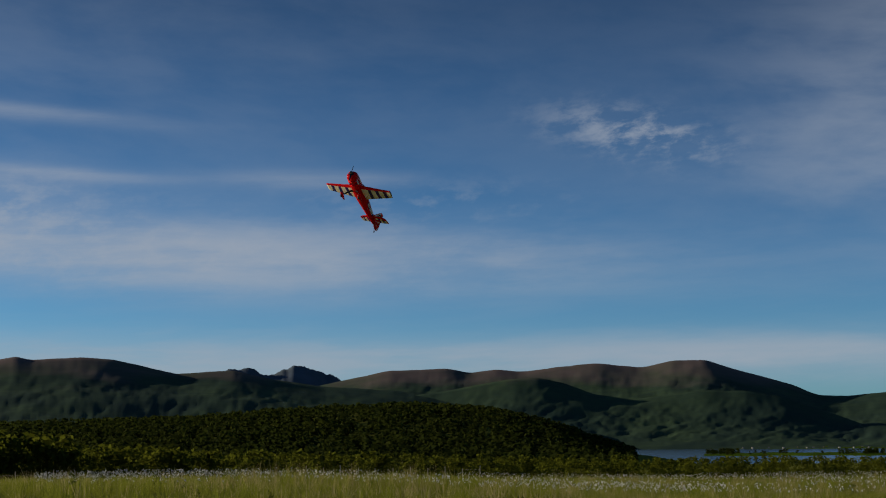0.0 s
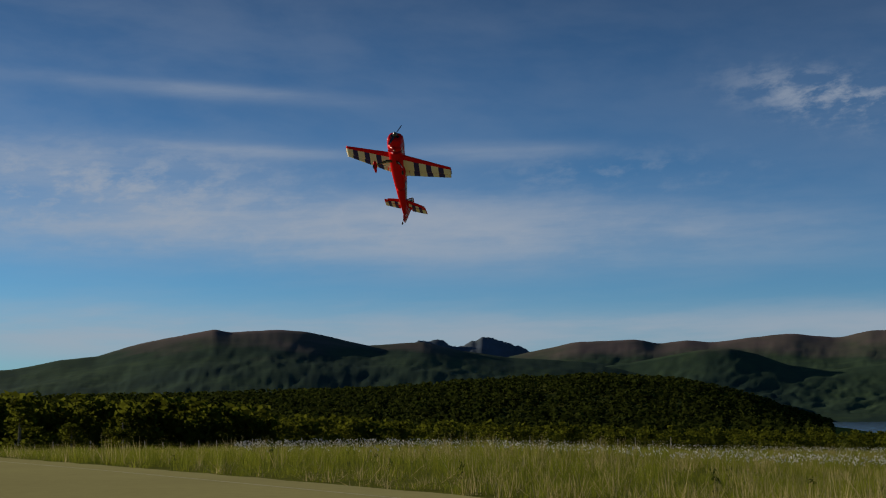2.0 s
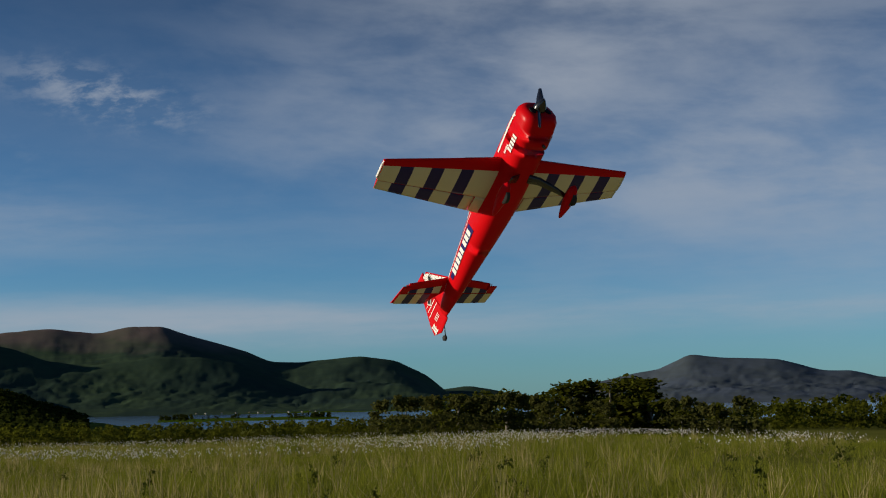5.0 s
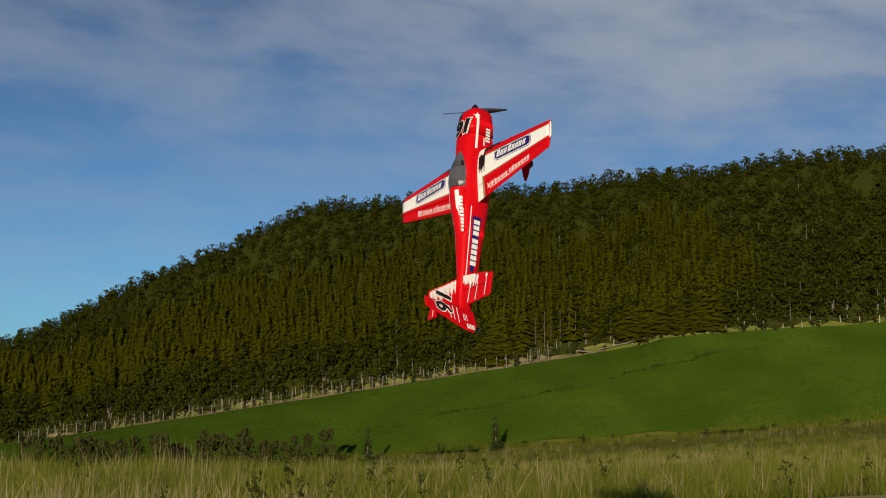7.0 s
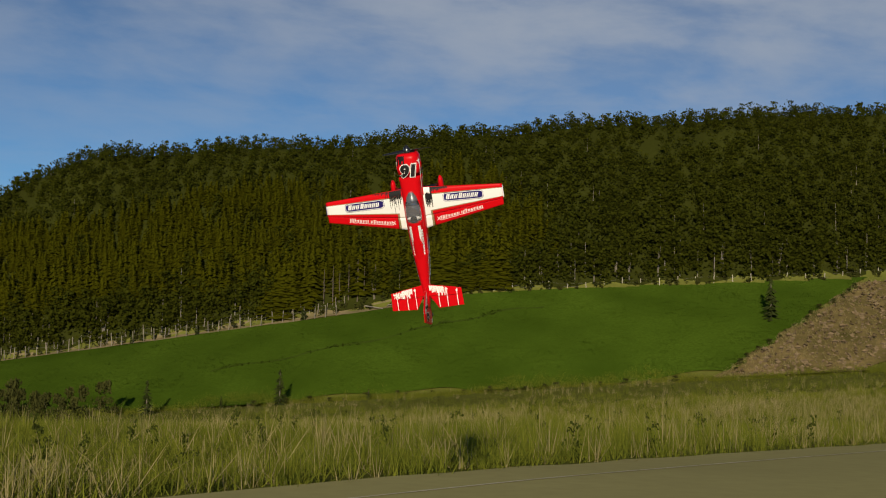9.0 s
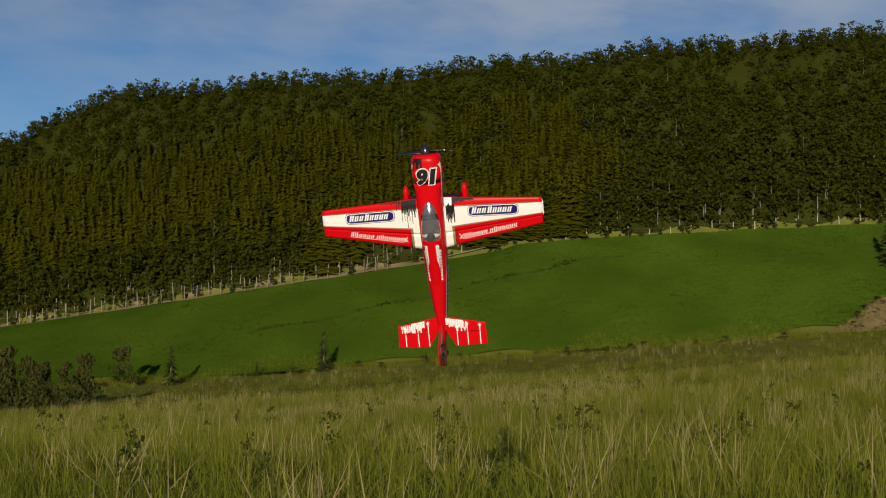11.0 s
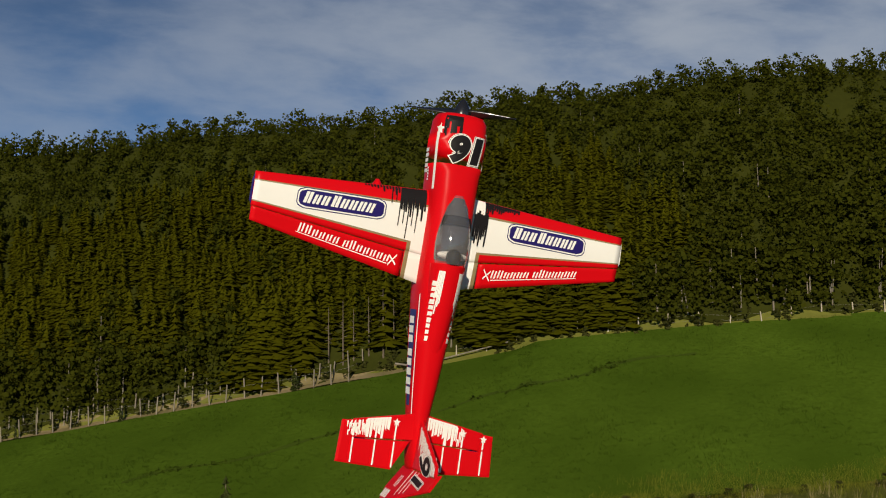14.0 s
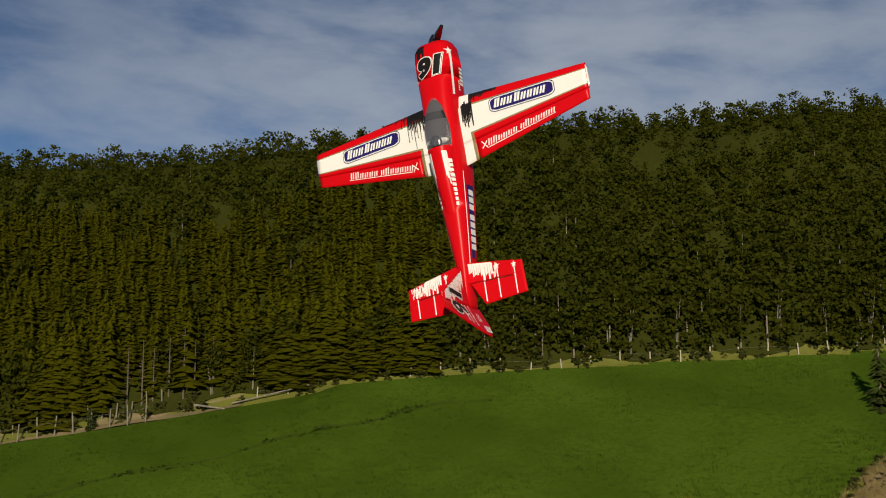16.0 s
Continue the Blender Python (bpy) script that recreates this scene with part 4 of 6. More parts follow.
def clods():
    rng = np.random.default_rng(12)
    n = 1500
    u, k = rng.uniform(U_NEAR - 1, 148, n), rng.uniform(0, 1, n)
    x, y = xy_of(u, bank_edge(u) + 0.6 + 13 * k)
    v, f = crown_mesh(77, 9, 0.5, -1, 0.6, 3)
    s = rng.uniform(0.12, 0.55, n) * (rng.uniform(size=n) ** 1.5 + 0.3)
    stuff("soil_clods", [lump(v, f, np.stack([x, y, ground_z(x, y) + 0.2, s, s * 0.5, rng.uniform(0, 6, n)], 1))], M_CLOD, "clods and roots on the bare soil bank", "soil")
    n = 900
    u, k = rng.uniform(U_NEAR - 1, 148, n), rng.uniform(0, 1, n) ** 2
    x, y = xy_of(u, bank_edge(u) + 12 * k)
    h = rng.uniform(0.25, 0.6, n)
    stuff("bank_grass", [lump(*STRAW_TUFT, np.stack([x, y, ground_z(x, y) + 0.18, h * 1.4, h, rng.uniform(0, 6, n)], 1))], M_STRAW, "dry grass on the soil bank", "grass")
    # rough margin below the field
    n = 8000
    q = rng.uniform(0, 1, n)
    x, y = xy_of(U_NEAR + 1.2 * np.sin(q * 40) + 0.7 * np.sin(q * 97) + rng.normal(-0.4, 1.0, n), -150 + 198 * q)
    h = rng.uniform(0.3, 0.75, n)
    stuff("margin_grass", scatter(TUFTS, x, y, h * 1.5, h, 0.0, rng), M_GRASS, "rough grass along the lower margin of the field", "grass")
    # tufts along the furrow
    q = rng.uniform(0, 1, 620)
    q = q[np.sin(q * 19) + 0.7 * np.sin(q * 47) > rng.uniform(-1.2, 1.2, len(q))]
    p = np.array([furrow(a, rng.uniform(-0.6, 1.4)) for a in q])
    h = rng.uniform(0.10, 0.30, len(p)) * (0.4 + 0.6 * np.abs(np.sin(q * 13)))
    stuff("furrow_tufts", scatter(FAR_BIRCHES, p[:, 0], p[:, 1], h * 2.4, h, -0.12, rng), M_FURROW, "dark grass tufts along the furrow in the field", "grass")
    # brush along the forest edge
    n = 420
    x, y = xy_of(149.3 + rng.uniform(0, 1.6, n), rng.uniform(-75, 70, n))
    h = rng.uniform(0.3, 1.1, n)
    stuff("forest_edge_brush", scatter(FAR_BIRCHES, x, y, h * 1.5, h, 0.05, rng), M_BUSH, "low brush along the forest fence", "brush")


def crop():
    # short leaves over the field
    rng = np.random.default_rng(21)
    n = 26000
    q, s = rng.uniform(0.01, 0.99, n), 1 - 0.62 * rng.uniform(0, 1, n) ** 1.2
    p = np.array([on_field(a, b) for a, b in zip(q, s)])
    h = rng.uniform(0.10, 0.24, n) * (0.8 + 0.3 * wavy(p[:, 0], p[:, 1], 0.5, 1))
    blades = [tuft(k, 6, 0.9, 0.9, 0.05) for k in (31, 32, 33)]
    stuff("crop_leaves", scatter(blades, p[:, 0], p[:, 1], h * 1.6, h, -0.19, rng), M_CROP, "short green crop leaves covering the field", "crop")


def shore():
    # a long low island with trees, and houses along the far shore
    rng = np.random.default_rng(15)
    n = 40
    v, f = [], []
    for i in range(n + 1):
        az = -15.2 - 7.4 * i / n
        for j, r in enumerate((1760, 1800, 1900, 1980, 2010)):
            x, y = polar(az, r + 25 * math.sin(i * 0.5))
            v.append((x, y, LAKE + (-1, 1.2, 3.0, 1.2, -1)[j] * math.sin(math.pi * (0.04 + 0.92 * i / n)) ** 0.4))
    f = [(i * 5 + j, i * 5 + j + 1, (i + 1) * 5 + j + 1, (i + 1) * 5 + j) for i in range(n) for j in range(4)]
    tagged(new("island", mesh_of("island", v, f, M_FIELD, smooth=True)), "long low green island in the fjord", "island", kind="structure")
    az = np.radians(np.concatenate([rng.uniform(-16.6, -15.3, 40), rng.uniform(-22.3, -20.6, 40), rng.uniform(-20.6, -17, 12)]))
    r = rng.uniform(1780, 1960, len(az))
    x, y = -np.sin(az) * r, np.cos(az) * r
    g = [lump(*FAR_BIRCHES[0], np.stack([x, y, np.full(len(x), LAKE + 1.0), rng.uniform(9, 14, len(x)), rng.uniform(5, 9, len(x)), az * 90], 1))]
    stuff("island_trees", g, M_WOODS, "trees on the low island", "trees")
    for k in range(14):
        az, r = -16.2 - 0.43 * k + 0.15 * math.sin(k * 5), 3010 - 25 * (k % 3)
        x, y = polar(az, r)
        house = new("house")
        bm = bmesh.new()
        bmesh.ops.create_cube(bm, size=1, matrix=pose(0, 0, 2.2) @ Matrix.Diagonal((9, 7, 5.4, 1)))
        part("wall", bm, M_HOUSE if k % 3 else M_SOIL, house, "", False)
        bm = bmesh.new()
        q = [bm.verts.new(c) for c in ((-4.9, -4, 4.9), (4.9, -4, 4.9), (4.9, 4, 4.9), (-4.9, 4, 4.9), (-4.9, 0, 8), (4.9, 0, 8))]
        for c in ((0, 1, 5, 4), (2, 3, 4, 5), (1, 2, 5), (3, 0, 4), (3, 2, 1, 0)):
            bm.faces.new([q[i] for i in c])
        part("roof", bm, M_BARK_D, house, "", False)
        house.matrix_basis = pose(x, y, LAKE + 1.2, 0, 0, az + 20 * (k % 4)) @ Matrix.Diagonal((0.42, 0.42, 0.38, 1))
        tagged(house, "small pale wooden house on the far shore", "house", "houses on the far shore")
    v, f = [], []
    for i in range(61):
        a = -14.5 - 12 * i / 60
        for r, z in ((2960, -0.5), (2985, 0.8), (3090, 5.0)):
            x, y = polar(a, r)
            v.append((x, y, LAKE + z))
    f = [(i * 3 + j, i * 3 + j + 1, i * 3 + j + 4, i * 3 + j + 3) for i in range(60) for j in range(2)]
    tagged(new("far_shore", mesh_of("far_shore", v, f, M_FIELD, smooth=True)), "strip of green fields along the far shore", "shore", kind="structure")


# ---- fences ----
def fence(name, spots, height, label, wire=True, mat=None):
    f = new(name)
    tagged(f, label, "fence")
    rng = random.Random(len(spots))
    bm = bmesh.new()
    bmesh.ops.create_cone(bm, cap_ends=True, segments=6, radius1=0.5, radius2=0.42, depth=1)
    me = bpy.data.meshes.new("post")
    bm.to_mesh(me)
    bm.free()
    me.materials.append(mat or M_POST)
    tops = []
    for x, y in spots:
        h = height * rng.uniform(0.8, 1.2)
        z = float(ground_z(x, y))
        p = new("post", me)
        p.parent = f
        p.matrix_basis = pose(x, y, z + h / 2 - 0.1, rng.uniform(-5, 5), rng.uniform(-5, 5), 0) @ Matrix.Diagonal((0.10, 0.10, h + 0.2, 1))
        tops.append((x, y, z + height * 0.72))
    if wire:
        bm = bmesh.new()
        for k in (1.0, 0.55):
            for a, b in zip(tops, tops[1:]):
                if math.dist(a, b) < 9:
                    za, zb = a[2] - height * (1 - k) * 0.8, b[2] - height * (1 - k) * 0.8
                    q = [bm.verts.new(c) for c in ((a[0], a[1], za), (b[0], b[1], zb), (b[0], b[1], zb + 0.008), (a[0], a[1], za + 0.008))]
                    bm.faces.new(q)
        part("wire", bm, M_WIRE, f, "thin grey fence wire", False)
    return f


fence("forest_fence", [xy_of(150.0 + 0.2 * math.sin(v * 0.7), v) for v in np.arange(-4, 66, 2.0)], 0.95, "row of pale wooden fence posts along the birch forest")
fence("track_fence", [xy_of(149.1 + 0.15 * math.sin(v * 1.7), v) for v in np.arange(-72, -10, 1.15)], 1.35, "dense row of grey wooden fence posts along the dirt track", mat=M_POST_G)
fence("spruce_fence", [xy_of(150.3 + 0.2 * math.sin(v * 1.1), v) for v in np.arange(-72, -10, 0.95)], 1.3, "dense row of grey wooden fence posts before the spruces", mat=M_POST_G)
sheet("dirt_track", np.linspace(148.9, 150.4, 5), np.linspace(-75, -5, 60), 0.17, M_TRACK, lambda u, v: xy_of(u + 0.15 * math.sin(v * 0.9), v), "pale dirt track between field and forest", "track")
fence("meadow_fence", [polar(a, 150 + 4 * math.sin(a)) for a in np.arange(-6, 21, 0.72)], 1.3, "line of thin grey posts behind the meadow")
fence("pasture_fence", [polar(a, 118 + 3 * math.sin(a * 2)) for a in np.arange(-62, -41, 0.7)], 1.1, "line of pale posts across the brown pasture")


def rail(name, a, b, thick, label):
    """A pole from a to b."""
    a, b = Vector(a), Vector(b)
    bm = bmesh.new()
    bmesh.ops.create_cone(bm, cap_ends=True, segments=8, radius1=thick, radius2=thick * 0.8, depth=(b - a).length)
    me = bpy.data.meshes.new(name)
    bm.to_mesh(me)
    bm.free()
    me.materials.append(M_BARK)
    ob = new(name, me)
    ob.matrix_basis = Matrix.Translation((a + b) / 2) @ (b - a).to_track_quat("Z", "Y").to_matrix().to_4x4()
    return tagged(ob, label, "pole")


def gz(x, y, up):
    return (x, y, float(ground_z(x, y)) + up)


ax, ay = polar(6.7, 146)
bx, by = polar(6.15, 146)
rail("leaning_pole", gz(ax, ay, 0.05), gz(bx, by, 1.0), 0.09, "pale wooden pole leaning behind the meadow")
rail("fallen_pole", gz(*xy_of(149, -8.0), 0.75), gz(*xy_of(149, -6.0), 0.15), 0.07, "pale fallen pole by the forest fence")
rail("gate_rail", gz(*xy_of(149.3, -5.6), 0.35), gz(*xy_of(149.3, -0.6), 0.75), 0.05, "pale wooden rail of the forest fence")


# ---- meadow ----
def tuft(seed, blades, spread, lean, thin):
    rng = np.random.default_rng(seed)
    v, f = [], []
    for i in range(blades):
        a, q = rng.uniform(0, 6.28), rng.uniform(0, spread)
        x, y = q * math.cos(a), q * math.sin(a)
        h, l, d = rng.uniform(0.55, 1.0), rng.uniform(0.05, 1) ** 1.7 * lean, rng.uniform(0, 6.28)
        w = thin * rng.uniform(0.7, 1.3)
        e = rng.uniform(0, 3.14)
        b = len(v)
        v += [(x - w * math.cos(e), y - w * math.sin(e), 0), (x + w * math.cos(e), y + w * math.sin(e), 0), (x + l * math.cos(d), y + l * math.sin(d), h)]
        f.append((b, b + 1, b + 2))
    return np.array(v), np.array(f)


TUFTS = [tuft(s, 15, 0.55, 0.75, 0.0095) for s in (1, 2, 3, 4, 5, 6)]
STRAWS = [tuft(s, 8, 0.3, 0.9, 0.0125) for s in (5, 6, 7)]
WEEDS = [crown_mesh(s, 60, 0.045, 0.02, 0.5, 6) for s in (91, 92)]


def meadow():
    rng = np.random.default_rng(9)

    def outside(x, y, slack=0.15):
        return EDGE_N[0] * x + EDGE_N[1] * y > edge_at(EDGE_N[0] * y - EDGE_N[1] * x) + slack

    def fan(n, a0, a1, r0, r1):
        az, r = np.radians(rng.uniform(a0, a1, n)), r0 * (r1 / r0) ** rng.uniform(size=n)
        x, y = -np.sin(az) * r, np.cos(az) * r
        k = outside(x, y)
        return x[k], y[k]

    def strip(n, u0, u1):
        u, v = rng.uniform(u0, u1, n), rng.uniform(-1, 1, n)
        x, y = xy_of(u, v * (14 + 0.34 * u))
        k = outside(x, y)
        return x[k], y[k]
    xs, ys = zip(fan(20000, -128, 24, 13, 60), fan(12000, -58, 24, 45, 135), strip(20000, 12, 124), strip(16000, 56, 96))
    x, y = np.concatenate(xs), np.concatenate(ys)
    patch = 0.72 + 0.30 * wavy(x, y, 0.21) + 0.26 * wavy(x, y, 0.9, 1)
    h = rng.uniform(0.35, 0.75, len(x)) * patch
    w = rng.uniform(0.5, 0.9, len(x))
    dry = rng.uniform(size=len(x)) < 0.10 + 0.20 * (wavy(x, y, 0.13, 3) > 0.35)
    stuff("meadow_grass", scatter(TUFTS, x[~dry], y[~dry], w[~dry], h[~dry], 0.02, rng), M_GRASS, "tall green meadow grass", "grass")
    stuff("dry_grass", scatter(STRAWS, x[dry], y[dry], w[dry], h[dry] * 1.5, 0.02, rng), M_STRAW, "dry straw-coloured grass stalks in the meadow", "grass")
    # weeds
    xs, ys = zip(fan(200, -125, 20, 16, 60), strip(240, 30, 118))
    x, y = np.concatenate(xs), np.concatenate(ys)
    h = rng.uniform(0.3, 0.8, len(x))
    stuff("meadow_weeds", scatter(WEEDS, x, y, h * 0.8, h, 0.02, rng), M_WEED, "dark leafy weeds in the meadow", "weeds")
    # white cotton flowers in drifts
    x, y = fan(30000, -48, 12, 48, 150)
    k = wavy(x, y, 0.09, 4) + 0.6 * wavy(x, y, 0.31, 1) > 0.2
    k &= rng.uniform(size=len(x)) < 0.75
    x, y = x[k], y[k]
    s = rng.uniform(0.018, 0.042, len(x))
    fv, ff = crown_mesh(5, 3, 1.0, -1, 0.5, 2)
    z = ground_z(x, y) + rng.uniform(0.3, 0.6, len(x))
    stuff("cotton_flowers", [lump(fv, ff, np.stack([x, y, z, s, s, s * 900], 1))], M_FLOWER, "drifts of white cotton flowers in the meadow", "flowers")


meadow()
STRAW_TUFT = STRAWS[0]
clods()
crop()
shore()



# ---- the model aeroplane: x to the nose, y to its left wing, z up ----
HALF = 0.76
STATIONS = [  # x, half width, top, bottom, squareness
    (0.560, 0.066, 0.052, -0.066, 2.6), (0.555, 0.086, 0.068, -0.084, 2.8), (0.530, 0.098, 0.082, -0.098, 3.0), (0.45, 0.101, 0.094, -0.110, 3.2), (0.36, 0.096, 0.100, -0.116, 3.2),
    (0.26, 0.090, 0.104, -0.120, 3.2), (0.10, 0.089, 0.104, -0.122, 3.2), (-0.02, 0.087, 0.104, -0.118, 3.0), (-0.14, 0.081, 0.104, -0.110, 2.8), (-0.30, 0.069, 0.092, -0.094, 2.6),
    (-0.48, 0.052, 0.078, -0.076, 2.5), (-0.64, 0.034, 0.066, -0.058, 2.4), (-0.76, 0.018, 0.056, -0.046, 2.2), (-0.80, 0.010, 0.048, -0.040, 2.0)]


def body_at(x):
    xs = [s[0] for s in STATIONS][::-1]
    return [float(np.interp(x, xs, [s[i] for s in STATIONS][::-1])) for i in (1, 2, 3, 4)]


def body_point(x, a):
    w, top, bot, n = body_at(x)
    mid, half = (top + bot) / 2, (top - bot) / 2
    c, s = math.cos(a), math.sin(a)
    return (x, w * math.copysign(abs(c) ** (2 / n), c), mid + half * math.copysign(abs(s) ** (2 / n), s))


def body_top(x, y):
    w, top, bot, n = body_at(x)
    mid, half = (top + bot) / 2, (top - bot) / 2
    return mid + half * max(0.0, 1 - min(1, abs(y) / w) ** n) ** (1 / n)


def body_side(x, z):
    w, top, bot, n = body_at(x)
    mid, half = (top + bot) / 2, (top - bot) / 2
    return w * max(0.0, 1 - min(1, abs(z - mid) / half) ** n) ** (1 / n)


def loft(rows, close=True, caps=True):
    bm = bmesh.new()
    rings = [[bm.verts.new(p) for p in r] for r in rows]
    n = len(rows[0])
    for a, b in zip(rings, rings[1:]):
        for k in range(n if close else n - 1):
            bm.faces.new((a[k], a[(k + 1) % n], b[(k + 1) % n], b[k]))
    if caps:
        for r in (rings[0][::-1], rings[-1]):
            if len({tuple(v.co) for v in r}) > 2:
                bm.faces.new(r)
    bmesh.ops.recalc_face_normals(bm, faces=bm.faces)
    return bm


# wing plan: leading and trailing edge along the half span
def wing_edges(y):
    s = abs(y) / HALF
    return 0.262 + (0.210 - 0.262) * s, -0.118 + (0.031 + 0.118) * s


def wing_thick(c, chord, y):
    t = 0.15 - 0.03 * abs(y) / HALF
    return chord * t * 5 * (0.2969 * math.sqrt(max(c, 0)) - 0.126 * c - 0.3516 * c * c + 0.2843 * c ** 3 - 0.1030 * c ** 4)


def wing_z(x, y, top=True):
    le, te = wing_edges(y)
    c = min(max((le - x) / (le - te), 0), 1)
    z = wing_thick(c, le - te, y) + 0.0008
    return z if top else -z


HINGE = 0.70   # where the aileron starts along the chord
AIL0, AIL1 = 0.16, 0.985


def wing_half(side, plane):
    cs = [0, 0.008, 0.025, 0.06, 0.10, 0.135, 0.165, 0.19, 0.25, 0.33, 0.42, 0.50, 0.56, 0.585, 0.61, 0.66, 0.70]
    ys = [0.06, 0.10, 0.118, 0.135, 0.15, 0.16] + [0.16 + (0.76 - 0.16) * i / 24 for i in range(1, 25)]
    bm = bmesh.new()
    grid = {}
    n = len(cs)
    for j, y in enumerate(ys):
        le, te = wing_edges(y)
        chord = le - te
        for i, c in enumerate(cs):
            z = wing_thick(c, chord, y)
            for top in (1, 0):
                if i == 0 and not top:
                    grid[i, j, 0] = grid[i, j, 1]
                    continue
                grid[i, j, top] = bm.verts.new((le - c * chord, y * side, z if top else -z))
    for j in range(len(ys) - 1):
        ym = (ys[j] + ys[j + 1]) / 2
        for i in range(n - 1):
            cm = (cs[i] + cs[i + 1]) / 2
            for top in (1, 0):
                q = [grid[i, j, top], grid[i + 1, j, top], grid[i + 1, j + 1, top], grid[i, j + 1, top]]
                q = list(dict.fromkeys(q))
                face = bm.faces.new(q)
                if top:
                    k = 0 if cm < 0.165 else 4 if cm < 0.19 else 1 if cm < 0.585 else 4 if cm < 0.61 else 0
                    if ym < 0.135 and cm > 0.19:
                        k = 1
                    elif ym < 0.15 and cm > 0.585:
                        k = 4
                else:
                    k = 0 if cm < 0.22 else 2
                    if cm >= 0.22 and int((ym + 0.035) / 0.088) in (3, 5, 7):
                        k = 3
                face.material_index = k
    for j in range(len(ys) - 1):
        bm.faces.new([grid[n - 1, j, 1], grid[n - 1, j, 0], grid[n - 1, j + 1, 0], grid[n - 1, j + 1, 1]])
    last = len(ys) - 1
    bm.faces.new([grid[i, last, 1] for i in range(n)] + [grid[i, last, 0] for i in range(n - 1, 0, -1)])
    bmesh.ops.recalc_face_normals(bm, faces=bm.faces)
    w = part("wing", bm, [M_RED, M_WHITE, M_CREAM, M_NAVY, M_GOLD], plane, "glossy wing, red and white above, striped cream and navy below")
    # inner trailing piece beside the fuselage
    for name, y0, y1, mats, cs2 in (("wing_root", 0.06, 0.152, (1, 2), (0.70, 0.78, 0.86, 0.94, 1.0)), ("aileron", 0.158, 0.757, (0, 2), (0.712, 0.73, 0.78, 0.86, 0.94, 1.0))):
        bm = bmesh.new()
        yy = [y0 + (y1 - y0) * k / 28 for k in range(29)]
        g = {}
        for j, y in enumerate(yy):
            le, te = wing_edges(y)
            for i, c in enumerate(cs2):
                z = max(wing_thick(c, le - te, y), 0.0015)
                if i == 0 and name == "aileron":
                    z *= 0.8
                g[i, j, 1] = bm.verts.new((le - c * (le - te), y * side, z))
                g[i, j, 0] = bm.verts.new((le - c * (le - te), y * side, -z))
        m = len(cs2)
        for j in range(28):
            ym = (yy[j] + yy[j + 1]) / 2
            for i in range(m - 1):
                for top in (1, 0):
                    fc = bm.faces.new([g[i, j, top], g[i + 1, j, top], g[i + 1, j + 1, top], g[i, j + 1, top]])
                    fc.material_index = mats[0] if top else (3 if int((ym + 0.035) / 0.088) in (3, 5, 7) else 2)
                    if top and name == "wing_root" and ym > 0.135:
                        fc.material_index = 4
            for i in (0, m - 1):
                bm.faces.new([g[i, j, 1], g[i, j, 0], g[i, j + 1, 0], g[i, j + 1, 1]])
        for j in (0, 28):
            bm.faces.new([g[i, j, 1] for i in range(m)] + [g[i, j, 0] for i in range(m - 1, -1, -1)])
        bmesh.ops.recalc_face_normals(bm, faces=bm.faces)
        part(name, bm, [M_RED, M_WHITE, M_CREAM, M_NAVY, M_GOLD], w, "red aileron with a striped underside" if name == "aileron" else "")
    return w


def patch_on_wing(bm, pts, side, lift=0.0012, top=True):
    """A flat shape of x, y corners laid on the wing's skin."""
    vs = [bm.verts.new((x, y * side, wing_z(x, y, top) + (lift if top else -lift))) for x, y in pts]
    return bm.faces.new(vs)


def rounded(cx, cy, w, h, r, slant=0.0, tilt=0.0, n=5):
    """A rounded box: h along x, w along y."""
    out = []
    for qx, qy, a0 in ((1, 1, 0), (-1, 1, 90), (-1, -1, 180), (1, -1, 270)):
        for k in range(n):
            a = radians(a0 + 90 * k / (n - 1))
            x, y = qx * (h / 2 - r) + r * math.cos(a), qy * (w / 2 - r) + r * math.sin(a)
            out.append((cx + x + tilt * y, cy + y + slant * x))
    return out


